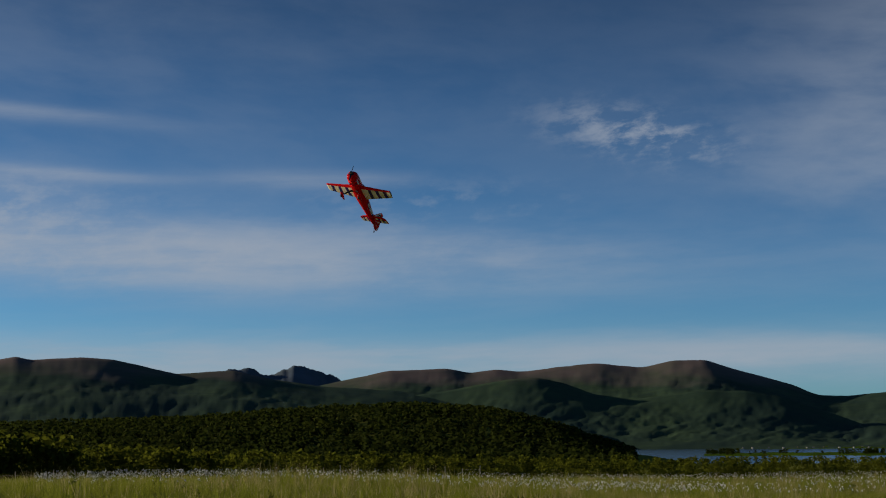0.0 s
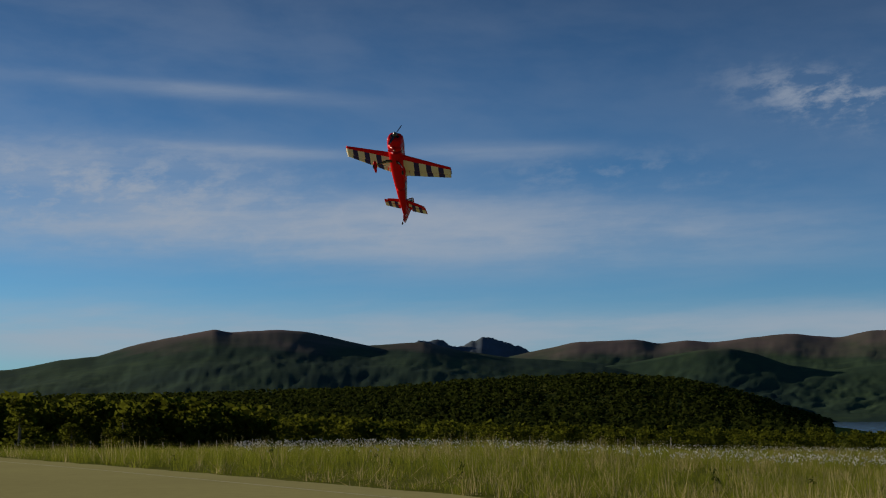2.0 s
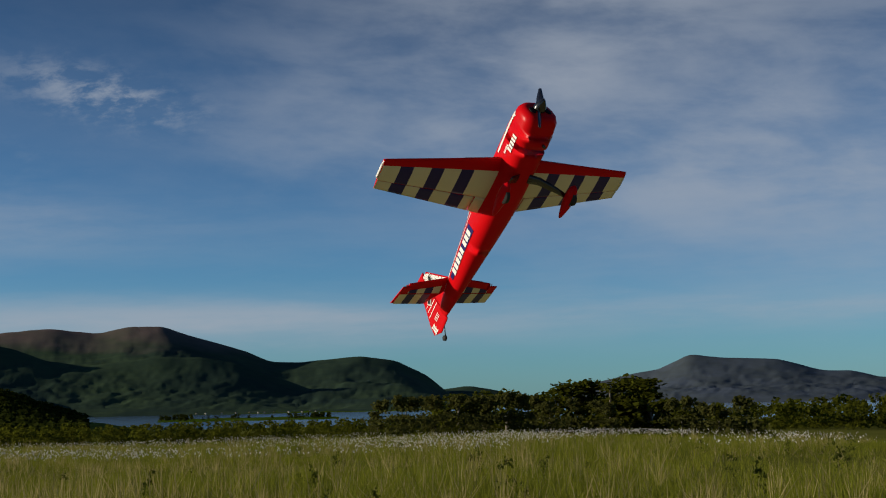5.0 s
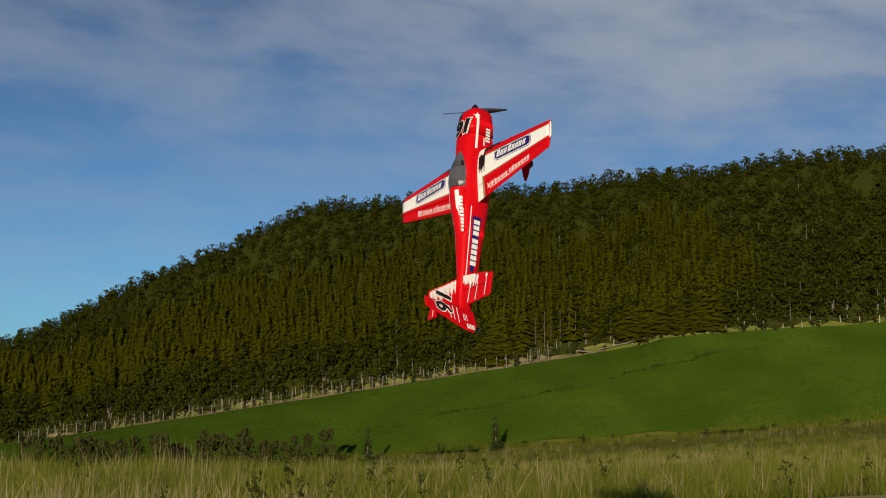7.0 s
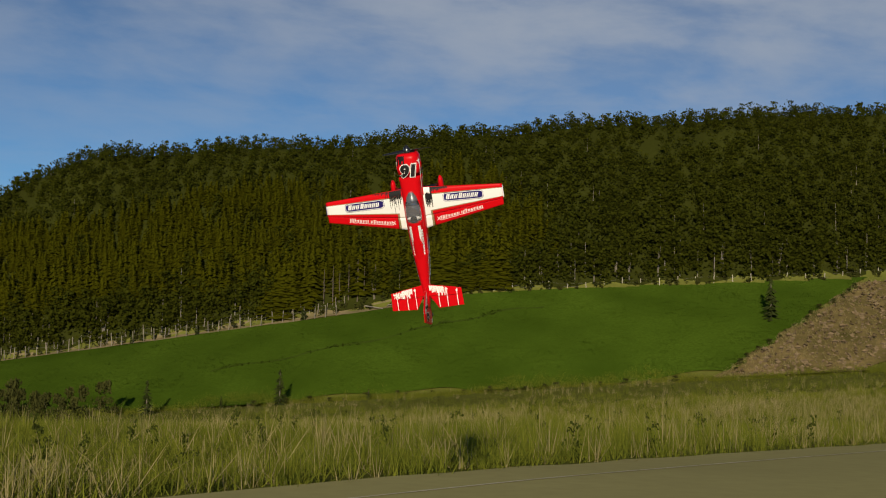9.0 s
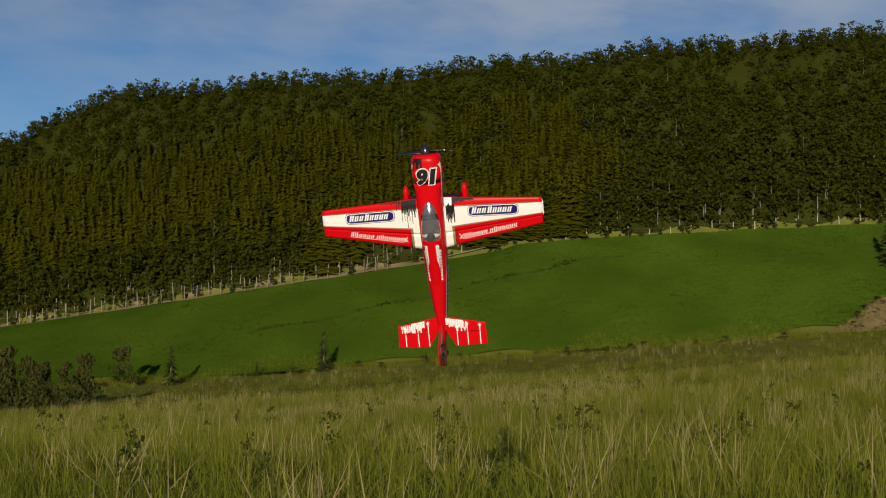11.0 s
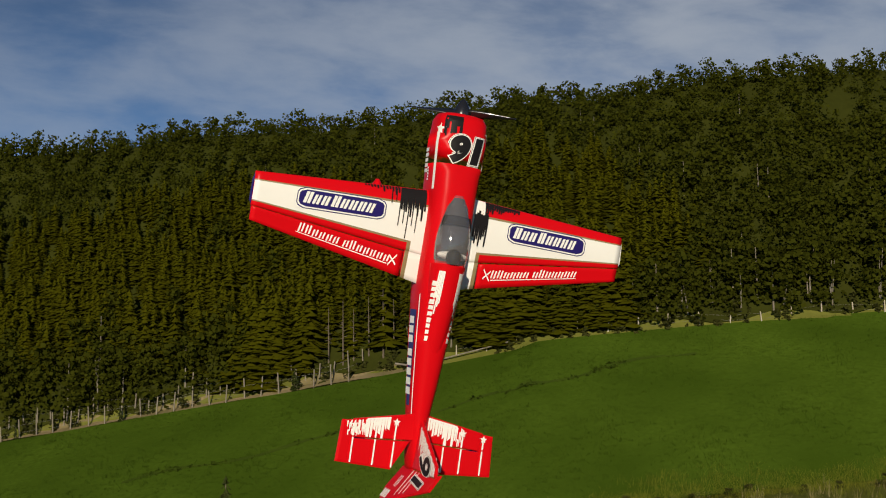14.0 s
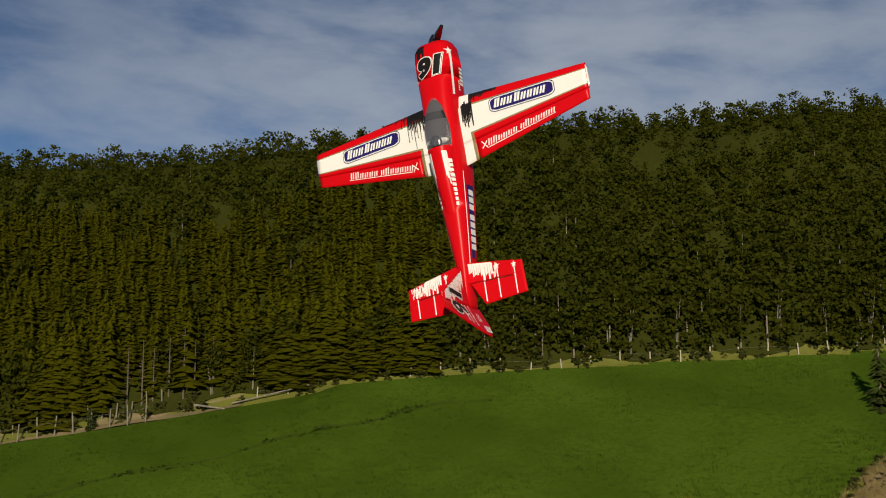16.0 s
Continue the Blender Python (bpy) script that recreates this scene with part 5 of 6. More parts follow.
def wing_marks(side, wing):
    # a navy badge with a white rim and plain white bars
    cy, tilt = 0.425, -0.02
    for name, w, h, r, mat, lift in (("badge_rim", 0.345, 0.078, 0.020, M_NAVY, 0.0010), ("badge_line", 0.338, 0.072, 0.019, M_WHITE, 0.0016), ("badge", 0.328, 0.062, 0.017, M_NAVY, 0.0022)):
        bm = bmesh.new()
        k = 12
        for i in range(k):   # cut in strips so that it follows the skin
            for j in range(4):
                y0, y1 = cy - w / 2 + w * i / k, cy - w / 2 + w * (i + 1) / k
                x0, x1 = 0.146 - h / 2 + h * j / 4, 0.146 - h / 2 + h * (j + 1) / 4
                q = []
                for x, y in ((x0, y0), (x1, y0), (x1, y1), (x0, y1)):
                    if (i in (0, k - 1)) and (j in (0, 3)) and abs(y - cy) > w / 2 - 1e-4 and abs(x - 0.146) > h / 2 - 1e-4:
                        x, y = x - math.copysign(r * 0.4, x - 0.146), y - math.copysign(r * 0.4, y - cy)
                    q.append((x + tilt * (y - cy), y))
                patch_on_wing(bm, q, side, lift)
        part(name, bm, mat, wing)
    # slanted plain white bars: two groups
    y0 = cy - 0.135
    lean = -0.012 * side
    for i in range(8):
        y = y0 + 0.0335 * i + (0.006 if i > 2 else 0)
        y = y if side < 0 else 2 * cy - y
        tall, w = (0.043, 0.012) if i in (0, 3) else (0.036, 0.0105)
        x0 = 0.128 + tilt * (y - cy)
        for k in (-1, 1):
            bm = bmesh.new()
            m = y + k * 0.0075
            patch_on_wing(bm, [(x0, m - w / 2), (x0 + tall, m - w / 2 + lean), (x0 + tall, m + w / 2 + lean), (x0, m + w / 2)], side, 0.003)
            part("badge_bar", bm, M_WHITE, wing)
    # a row of white bars on the aileron, underlined
    lean = -0.006 * side
    for i in range(13):
        y = 0.222 + 0.0275 * i + (0.012 if (i > 6 if side > 0 else i > 5) else 0)
        le, te = wing_edges(y)
        x0 = le - 0.885 * (le - te)
        tall = 0.032 if i in ((11, 12, 5) if side > 0 else (0, 1, 7)) else 0.024
        for k in (-1, 1):
            bm = bmesh.new()
            m = y + k * 0.0065
            patch_on_wing(bm, [(x0, m - 0.0032), (x0 + tall, m - 0.0032 + lean), (x0 + tall, m + 0.0032 + lean), (x0, m + 0.0032)], side, 0.0017)
            part("aileron_bar", bm, M_WHITE, wing)
    bm = bmesh.new()
    for k in range(8):
        a, b = 0.215 + 0.365 * k / 8, 0.215 + 0.365 * (k + 1) / 8
        q = []
        for yy, c in ((a, 0.900), (a, 0.912), (b, 0.912), (b, 0.900)):
            le, te = wing_edges(yy)
            q.append((le - c * (le - te), yy))
        patch_on_wing(bm, q, side, 0.0016)
    bmesh.ops.remove_doubles(bm, verts=bm.verts, dist=0.0004)
    part("aileron_line", bm, M_WHITE, wing)
    # a small cross beside the bars
    for k in (-1, 1):
        bm = bmesh.new()
        le, te = wing_edges(0.195)
        x = le - 0.85 * (le - te)
        patch_on_wing(bm, [(x - 0.018 * k, 0.180), (x - 0.018 * k + 0.008, 0.180), (x + 0.018 * k + 0.004, 0.210), (x + 0.018 * k - 0.004, 0.210)], side, 0.0017 + 0.0004 * k)
        part("aileron_cross", bm, M_WHITE, wing)
    paint_splash(side, wing)


def paint_splash(side, wing):
    """Black and white paint runs at the wing's root, unlike on the two sides."""
    rng = random.Random(8 if side > 0 else 9)

    def run(name, y, w, start, drop, mat=M_BLACK, lift=0.0020):
        le, te = wing_edges(y)
        x, steps = le - start, max(2, int(drop / 0.015))
        bm = bmesh.new()
        for k in range(steps):
            xa, xb = x - drop * k / steps, x - drop * (k + 1) / steps
            wa, wb = (w * (1 - 0.55 * max(0, q / steps - 0.45)) for q in (k, k + 1))
            patch_on_wing(bm, [(xa, y), (xb, y), (xb, y + wb), (xa, y + wa)], side, lift)
        bmesh.ops.remove_doubles(bm, verts=bm.verts, dist=0.0004)
        part(name, bm, mat, wing)
    if side > 0:
        for k in range(11):
            run("paint_run", 0.098 + 0.0092 * k, 0.0094, 0.003, 0.070 + 0.055 * rng.uniform(0, 1) * (1 - 0.5 * k / 10))
        for k in range(7):
            run("paint_drip", 0.128 + 0.0175 * k, 0.0045, 0.006, 0.125 + 0.075 * rng.uniform(0, 1) if k < 5 else 0.05 + 0.04 * rng.uniform(0, 1), lift=0.0026)
        for k in range(12):
            run("paint_fleck", 0.205 + 0.012 * k, 0.009, 0.003, 0.035 * rng.uniform(0.3, 1) * (1 - k / 14))
    else:
        for k in range(6):
            run("white_run", 0.096 + 0.0085 * k, 0.0088, 0.003, 0.060 + 0.05 * rng.uniform(0, 1), M_WHITE, 0.0024)
        for k in range(7):
            run("paint_run", 0.104 + 0.0085 * k, 0.0086, 0.040 + 0.02 * rng.uniform(0, 1), 0.085 + 0.085 * rng.uniform(0, 1) * (1 - abs(k - 3) / 6), lift=0.0030)
        for k in range(16):
            run("paint_run", 0.146 + 0.0095 * k, 0.0096, 0.003, (0.048 - 0.0022 * k) * rng.uniform(0.55, 1.1))


def tail_edges(y):
    s = abs(y) / 0.31
    return -0.585 - 0.050 * s, -0.690 - 0.012 * s, -0.800 + 0.006 * s   # leading edge, hinge, trailing edge


TAIL_Z = 0.044


def slab(name, outline, thick, mat, parent, label="", axis="z", level=0.0, edge=0.45):
    """A flat surface with rounded rims, from an outline of x and s corners."""
    n = len(outline)
    cx, cs = sum(p[0] for p in outline) / n, sum(p[1] for p in outline) / n
    rows = []
    for h, k in ((-1, 0.0), (-1, 0.012), (-edge, 0.0), (edge, 0.0), (1, 0.012)):
        if h == -1 and k == 0.0:
            continue
        r = []
        for x, s in outline:
            d = math.hypot(x - cx, s - cs)
            f = 1 - min(k / d, 0.5)
            xx, ss = cx + (x - cx) * f, cs + (s - cs) * f
            r.append((xx, ss, level + h * thick / 2) if axis == "z" else (xx, level + h * thick / 2, ss))
        rows.append(r)
    return part(name, loft(rows), mat, parent, label, False)


def flat_marks(name, quads, mat, parent, level, axis="z", label=""):
    bm = bmesh.new()
    for q in quads:
        bm.faces.new([bm.verts.new((x, s, level) if axis == "z" else (x, level, s)) for x, s in q])
    bmesh.ops.remove_doubles(bm, verts=bm.verts, dist=0.0008)
    return part(name, bm, mat, parent, label, False)


def star(cx, cy, r):
    return [(cx + (r if k % 2 == 0 else r * 0.42) * math.cos(k * math.pi / 5), cy + (r if k % 2 == 0 else r * 0.42) * math.sin(k * math.pi / 5)) for k in range(10)]


def numeral(name, text, size, mat, parent, m, fit=None, offset=0.0):
    """A written number as a thin mesh."""
    cu = bpy.data.curves.new(name, "FONT")
    cu.body, cu.size, cu.align_x, cu.align_y, cu.shear, cu.offset = text, size, "CENTER", "CENTER", 0.16, offset
    tmp = bpy.data.objects.new(name, cu)
    scene.collection.objects.link(tmp)
    dg = bpy.context.evaluated_depsgraph_get()
    me = bpy.data.meshes.new_from_object(tmp.evaluated_get(dg))
    bpy.data.objects.remove(tmp)
    me.materials.clear()
    me.materials.append(mat)
    me.transform(m)
    if fit:
        bm = bmesh.new()
        bm.from_mesh(me)
        bmesh.ops.triangulate(bm, faces=bm.faces)
        for _ in range(2):
            bmesh.ops.subdivide_edges(bm, edges=bm.edges, cuts=1, use_grid_fill=True)
        for v in bm.verts:
            v.co = fit(v.co)
        bm.to_mesh(me)
        bm.free()
    ob = new(name, me)
    ob.parent = parent
    return ob


def build_plane():
    plane = new("model_aeroplane")
    tagged(plane, "red, white and navy aerobatic model aeroplane hovering nose up", "model aeroplane")
    # fuselage
    xs = sorted(set([s[0] for s in STATIONS] + [0.54 - 0.03 * i for i in range(45) if 0.54 - 0.03 * i > -0.8]), reverse=True)
    rows = [[body_point(x, 2 * math.pi * k / 40 + 0.02) for k in range(40)] for x in xs if x < 0.375]
    part("fuselage", loft(rows), M_RED, plane, "glossy red tapering fuselage")
    cowl = part("cowl", loft([[(p[0], p[1] * 1.004, p[2] * 1.004) for p in (body_point(x, 2 * math.pi * k / 40 + 0.02) for k in range(40))] for x in xs if x >= 0.372]), M_RED, plane, "glossy red engine cowl")
    # cowl air intakes
    for s in (1, -1):
        bm = bmesh.new()
        bmesh.ops.create_uvsphere(bm, u_segments=12, v_segments=8, radius=1, matrix=pose(0.5615, s * 0.047, -0.012) @ Matrix.Diagonal((0.004, 0.018, 0.026, 1)))
        part("air_intake", bm, M_BLACK, cowl, "dark air intake")
    # black splash on the cowl's shoulder
    bm = bmesh.new()
    rng = random.Random(2)
    for k in range(9):
        a = radians(38 + 5.2 * k)
        ln = rng.uniform(0.02, 0.085) if k % 2 else rng.uniform(0.05, 0.075)
        for i in range(4):
            q = []
            for x, d in ((0.545 - ln * i / 4, 0), (0.545 - ln * (i + 1) / 4, 0), (0.545 - ln * (i + 1) / 4, 0.092), (0.545 - ln * i / 4, 0.092)):
                p = Vector(body_point(x, a + d))
                q.append(bm.verts.new((p.x, p.y * 1.018, p.z * 1.018)))
            bm.faces.new(q)
    part("cowl_splash", bm, M_BLACK, cowl, "black paint-splash pattern")

    def on_top(co):
        return Vector((co.x, co.y, body_top(co.x, co.y) * 1.008 + co.z))
    for name, mat, lift, fat in (("number_rim", M_WHITE, 0.0012, 0.0175), ("number_line", M_BLACK, 0.0024, 0.0150), ("number_edge", M_WHITE, 0.0036, 0.0135), ("number", M_BLACK, 0.0048, 0.0098)):
        numeral(name, "91", 0.142, mat, cowl, pose(0.415, -0.002, lift, 0, 0, -90) @ Matrix.Diagonal((1.0, 0.90, 1, 1)), on_top, fat)
    # spinner and propeller
    prof = [(0.556, 0.034), (0.565, 0.034), (0.584, 0.030), (0.602, 0.022), (0.618, 0.012), (0.628, 0.001)]
    part("spinner", loft([[(x, r * math.cos(k * math.pi / 10), r * math.sin(k * math.pi / 10)) for k in range(20)] for x, r in prof]), M_CARBON, plane, "black pointed spinner")
    prop = None
    bm = bmesh.new()
    for s in (1, -1):
        rows = []
        for i in range(9):
            q = i / 8
            r = 0.015 + 0.195 * q
            c = 0.008 + 0.014 * math.sin(math.pi * min(1, 0.25 + 0.75 * q)) * (1 - 0.5 * q)
            tw = radians(50 - 34 * q)
            rows.append([(0.572 + c * (a * math.sin(tw)) + b * 0.003, s * (c * a * math.cos(tw)), s * r) for a, b in ((-1, 0), (-0.3, 1), (0.6, 0.7), (1, 0), (0.4, -0.6), (-0.4, -0.6))])
        sub = loft(rows)
        me = bpy.data.meshes.new("tmp")
        sub.to_mesh(me)
        sub.free()
        bm.from_mesh(me)
        bpy.data.meshes.remove(me)
    prop = part("propeller", bm, M_CARBON, plane, "black two-bladed propeller")
    # wings
    for s in (1, -1):
        w = wing_half(s, plane)
        wing_marks(s, w)
        le, te = wing_edges(0.76)
        slab("wing_tip", [(le - 0.004, 0.758 * s), (le - 0.03, 0.766 * s), (te + 0.07, 0.768 * s), (te + 0.055, 0.758 * s)], 0.012, M_NAVY if s > 0 else M_WHITE, w)
    # canopy and the figure in it
    rows = []
    for i in range(15):
        q = i / 14
        x = 0.245 - 0.262 * q
        w = 0.066 * math.sin(math.pi * min(1, 0.06 + 0.62 * q)) ** 0.75
        h = 0.012 + 0.062 * math.sin(math.pi * (0.04 + 0.58 * q)) ** 1.1
        z0 = body_top(x, 0) - 0.012
        rows.append([(x, w * math.cos(k * math.pi / 14), z0 + h * math.sin(k * math.pi / 14) ** 0.8) for k in range(15)])
    canopy = part("canopy", loft(rows, close=False, caps=False), M_GLASS, plane, "smoked clear bubble canopy")
    canopy.visible_shadow = False
    rows = []
    for i in range(7):
        q = i / 6
        x = 0.030 - 0.048 * q
        w = 0.070 * (1 - 0.12 * q)
        rows.append([(x, w * math.cos(k * math.pi / 14), body_top(x, 0) - 0.012 + 0.060 * (1 - 0.25 * q) * math.sin(k * math.pi / 14) ** 0.8) for k in range(15)])
    part("turtle_deck", loft([[(p[0] - 0.05 - 0.12 * i, p[1] * (1 - 0.1 * i), body_top(p[0] - 0.05 - 0.12 * i, p[1]) - 0.004 + (p[2] - body_top(p[0], 0) + 0.012) * (0.9 - 0.3 * i)) for p in rows[0]] for i in range(4)], close=False, caps=False), M_RED, plane)
    bm = bmesh.new()
    bmesh.ops.create_uvsphere(bm, u_segments=14, v_segments=10, radius=0.024, matrix=pose(0.012, 0, 0.128) @ Matrix.Diagonal((1.25, 1, 1, 1)))
    part("figurine_head", bm, M_BLACK, canopy, "small black helmet of a cockpit figurine")
    bm = bmesh.new()
    bmesh.ops.create_uvsphere(bm, u_segments=14, v_segments=10, radius=0.03, matrix=pose(0.018, 0, 0.105) @ Matrix.Diagonal((0.5, 1.6, 0.6, 1)))
    part("figurine", bm, M_WHITE, canopy, "small white bust in the cockpit")
    part("cockpit_floor", loft([[(x, w * c, body_top(x, w * c) + 0.0035) for c in (-1, -0.5, 0, 0.5, 1)] for x, w in ((0.235, 0.02), (0.20, 0.042), (0.15, 0.054), (0.08, 0.062), (0.02, 0.064), (-0.005, 0.062))], close=False, caps=False), M_COCKPIT, canopy, "grey cockpit floor")
    slab("dashboard", [(0.165, -0.052), (0.165, 0.052), (0.128, 0.060), (0.128, -0.060)], 0.02, M_BLACK, canopy, level=0.115)
    # stabiliser and elevators
    elevators = []
    for s in (1, -1):
        a, b = tail_edges(0), tail_edges(0.31)
        st = slab("stabiliser", [(a[0], 0.012 * s), (b[0] + 0.004, 0.262 * s), (b[1] + 0.002, 0.262 * s), (a[1] + 0.002, 0.012 * s)], 0.013, M_RED, plane, "red horizontal tail with white paint splashes", level=TAIL_Z)
        el = slab("elevator", [(a[1] - 0.002, 0.030 * s), (b[1] - 0.002, 0.262 * s), (b[0], 0.262 * s), (b[0] - 0.004, 0.306 * s), (b[2], 0.313 * s), (a[2] - 0.004, 0.095 * s)], 0.010, M_RED, st, level=TAIL_Z)
        rng = random.Random(5 + s)
        quads, stripes = [], []
        y = 0.030 if s < 0 else 0.118
        while y < (0.142 if s < 0 else 0.205):   # a solid patch with ragged drips
            w = rng.uniform(0.006, 0.016)
            ln = rng.choice((0.050, 0.060, 0.066, 0.075, 0.095, 0.13))
            le, l2 = tail_edges(y)[0] - 0.005, tail_edges(y + w)[0] - 0.005
            quads.append([(le, y * s), (l2, (y + w) * s), (le - ln * rng.uniform(0.8, 1), (y + w * 0.9) * s), (le - ln, (y + w * 0.15) * s)])
            y += w
        for k in range(16 if s > 0 else 5):   # flecks beside it
            y = (0.21 + 0.0048 * k) if s > 0 else 0.15 + 0.006 * k
            le = tail_edges(y)[0] - 0.008 - rng.uniform(0, 0.05) * (k % 3 > 0)
            ln = rng.uniform(0.012, 0.06)
            quads.append([(le, y * s), (le - 0.004, (y + 0.006) * s), (le - ln, (y + 0.004) * s), (le - ln, (y + 0.001) * s)])
        for y in ((0.105, 0.178, 0.265) if s < 0 else (0.095, 0.170, 0.258)):
            le, _, te = tail_edges(y)
            stripes.append([(le - 0.03, (y - 0.003) * s), (le - 0.03, (y + 0.003) * s), (te + 0.003, (y + 0.003) * s), (te + 0.003, (y - 0.003) * s)])
            stripes.append(star(le - 0.026, y * s, 0.016))
        hinge = 0.5 * (a[1] + b[1])

        def parted(shapes, aft):
            out = []
            for q in shapes:
                if len(q) > 4:
                    if not aft:
                        out.append(q)
                    continue
                q = [(min(x, hinge - 0.003) if aft else max(x, hinge + 0.003), y) for x, y in q]
                if max(p[0] for p in q) - min(p[0] for p in q) > 0.004:
                    out.append(q)
            return out
        for aft, owner in ((False, st), (True, el)):
            if not aft:
                for q in parted(quads, aft):
                    flat_marks("tail_splash", [q], M_WHITE, owner, TAIL_Z + 0.0085)
            for q in parted(stripes, aft):
                flat_marks("tail_star" if len(q) > 4 else "tail_stripe", [q], M_WHITE, owner, TAIL_Z + 0.0095)
        for k in range(5):
            y0, y1 = 0.058 + 0.049 * k, 0.107 + 0.049 * k
            for aft in (False, True):
                if aft and k == 0:
                    continue
                ya, yb = (y0, y1) if aft else (min(y0, 0.258), min(y1, 0.258))
                if yb - ya < 0.004:
                    continue
                lo = tail_edges(ya)[2] + 0.004 if aft else hinge + 0.003
                hi = hinge - 0.003 if aft else None
                q = [(hi or tail_edges(ya)[0] - 0.045, ya * s), (hi or tail_edges(yb)[0] - 0.045, yb * s), (lo, yb * s), (lo, ya * s)]
                flat_marks("under_panel", [q], M_NAVY if k % 2 else M_CREAM, el if aft else st, TAIL_Z - 0.0088)
        elevators.append(el)
    # fin and rudder
    fin = slab("fin", [(-0.60, 0.06), (-0.748, 0.280), (-0.792, 0.286), (-0.792, 0.04)], 0.013, M_RED, plane, "red fin", "y")
    rud = slab("rudder", [(-0.796, -0.055), (-0.796, 0.286), (-0.775, 0.306), (-0.848, 0.312), (-0.950, 0.04), (-0.960, -0.02), (-0.90, -0.062)], 0.011, M_RED, plane, "red rudder with white drips", "y")
    for s in (1, -1):
        rng = random.Random(30)
        patch, drips = [], []
        for k in range(20):
            z = 0.268 - 0.0095 * k
            x0 = -0.600 - 0.148 * (z - 0.06) / 0.22 - 0.012
            patch.append([(x0 if k % 3 else x0 - 0.008, z), (x0, z + 0.0095), (max(x0 - rng.uniform(0.05, 0.10), -0.789), z + 0.0075), (max(x0 - rng.uniform(0.05, 0.10), -0.789), z + 0.001)])
        for z in (0.075, 0.105, 0.132):
            drips.append([(-0.80, z), (-0.80, z + 0.006), (-0.945 + z * 0.38, z + 0.005), (-0.945 + z * 0.38, z)])
        flat_marks("fin_splash", patch, M_WHITE, fin, 0.0078 * s, "y")
        for q in drips:
            flat_marks("rudder_stripe", [q], M_WHITE, rud, 0.0068 * s, "y")
        for k in range(5):
            z = -0.035 + 0.012 * k
            flat_marks("rudder_bar", [[(-0.905 - 0.006 * (k % 2), z), (-0.905, z + 0.009), (-0.942, z + 0.009), (-0.942, z)]], M_WHITE, rud, 0.0068 * s, "y")
        for k in range(3):
            z = 0.010 + 0.011 * k
            flat_marks("rudder_bar", [[(-0.835, z), (-0.835, z + 0.004), (-0.885, z + 0.004), (-0.885, z)]], M_WHITE, rud, 0.0068 * s, "y")
        # one digit on the fin, one on the rudder
        for digit, x, owner in (("9", -0.752 if s > 0 else -0.840, fin if s > 0 else rud), ("1", -0.828 if s > 0 else -0.758, rud if s > 0 else fin)):
            for name, mat, lift, fat in (("tail_number_rim", M_WHITE, 0.0088, 0.0115), ("tail_number_line", M_BLACK, 0.0096, 0.0090), ("tail_number_edge", M_WHITE, 0.0104, 0.0075), ("tail_number", M_BLACK, 0.0112, 0.0045)):
                m = Matrix.Translation((x, lift * s, 0.172)) @ pose(0, 0, 0, 90, 0, 180 if s > 0 else 0) @ Matrix.Diagonal((0.95, 1.0, 1, 1))
                numeral(name, digit, 0.155, mat, owner, m, None, fat)
        # side stripe, star, and a navy strip with plain white bars
        q, bars, navy = [], [], []

        def side_quad(x0, x1, z0, z1, lift):
            return [(x0, (body_side(x0, z0) + lift) * s, z0), (x1, (body_side(x1, z0) + lift) * s, z0), (x1, (body_side(x1, z1) + lift) * s, z1), (x0, (body_side(x0, z1) + lift) * s, z1)]

        def side_strip(name, quads, mat, label=""):
            bm = bmesh.new()
            for quad in quads:
                bm.faces.new([bm.verts.new(p) for p in quad])
            bmesh.ops.remove_doubles(bm, verts=bm.verts, dist=0.0005)
            part(name, bm, mat, plane, label, False)
        side_strip("side_stripe", [side_quad(0.50 - 0.03 * i, 0.47 - 0.03 * i, 0.036, 0.052, 0.0025) for i in range(8)], M_WHITE, "white side stripe")
        side_strip("side_stripe", [side_quad(-0.14 - 0.03 * i, -0.17 - 0.03 * i, 0.048 - 0.0008 * i, 0.053 - 0.0008 * i, 0.0025) for i in range(18)], M_WHITE, "white side stripe")
        side_strip("side_star", [[(x, (body_side(x, z) + 0.003) * s, z) for x, z in star(0.49, 0.048, 0.024)]], M_WHITE)
        side_strip("side_strip", [side_quad(-0.20 - 0.02 * i, -0.22 - 0.02 * i, -0.030 + 0.0012 * i, 0.034 - 0.0008 * i, 0.0025) for i in range(18)], M_NAVY, "navy strip on the fuselage side")
        x = -0.225
        for i in range(8):
            if i == 3:
                x -= 0.015
            bars.append(side_quad(x, x - 0.027, -0.020, 0.024, 0.0042))
            x -= 0.036
        for k in range(8):
            side_strip("side_bar", bars[k:k + 1], M_WHITE)
        # splash with bars behind the canopy
        def deck(x, y):
            i = (-0.02 - x) / 0.12
            c = y / (0.07 * (1 - 0.1 * i))
            z = body_top(x, y)
            if 0 <= i <= 3 and abs(c) < 1:
                z = max(z, body_top(x, 0.07 * c) - 0.004 + 0.06 * (1 - c * c) ** 0.4 * (0.9 - 0.3 * i))
            return z + 0.005

        def deck_quad(x0, x1, y0, y1):
            return [[(xx, yy * s, deck(xx, yy)) for xx, yy in ((a0, b0), (a1, b0), (a1, b1), (a0, b1))]
                    for a0, a1 in ((x0, (x0 + x1) / 2), ((x0 + x1) / 2, x1)) for b0, b1 in ((y0, (y0 + y1) / 2), ((y0 + y1) / 2, y1))]
        rng = random.Random(44)
        for k in range(5):
            side_strip("deck_splash", deck_quad(-0.045, -0.12 - rng.uniform(0.01, 0.10), 0.028 + 0.0042 * k, 0.0318 + 0.0042 * k), M_WHITE)
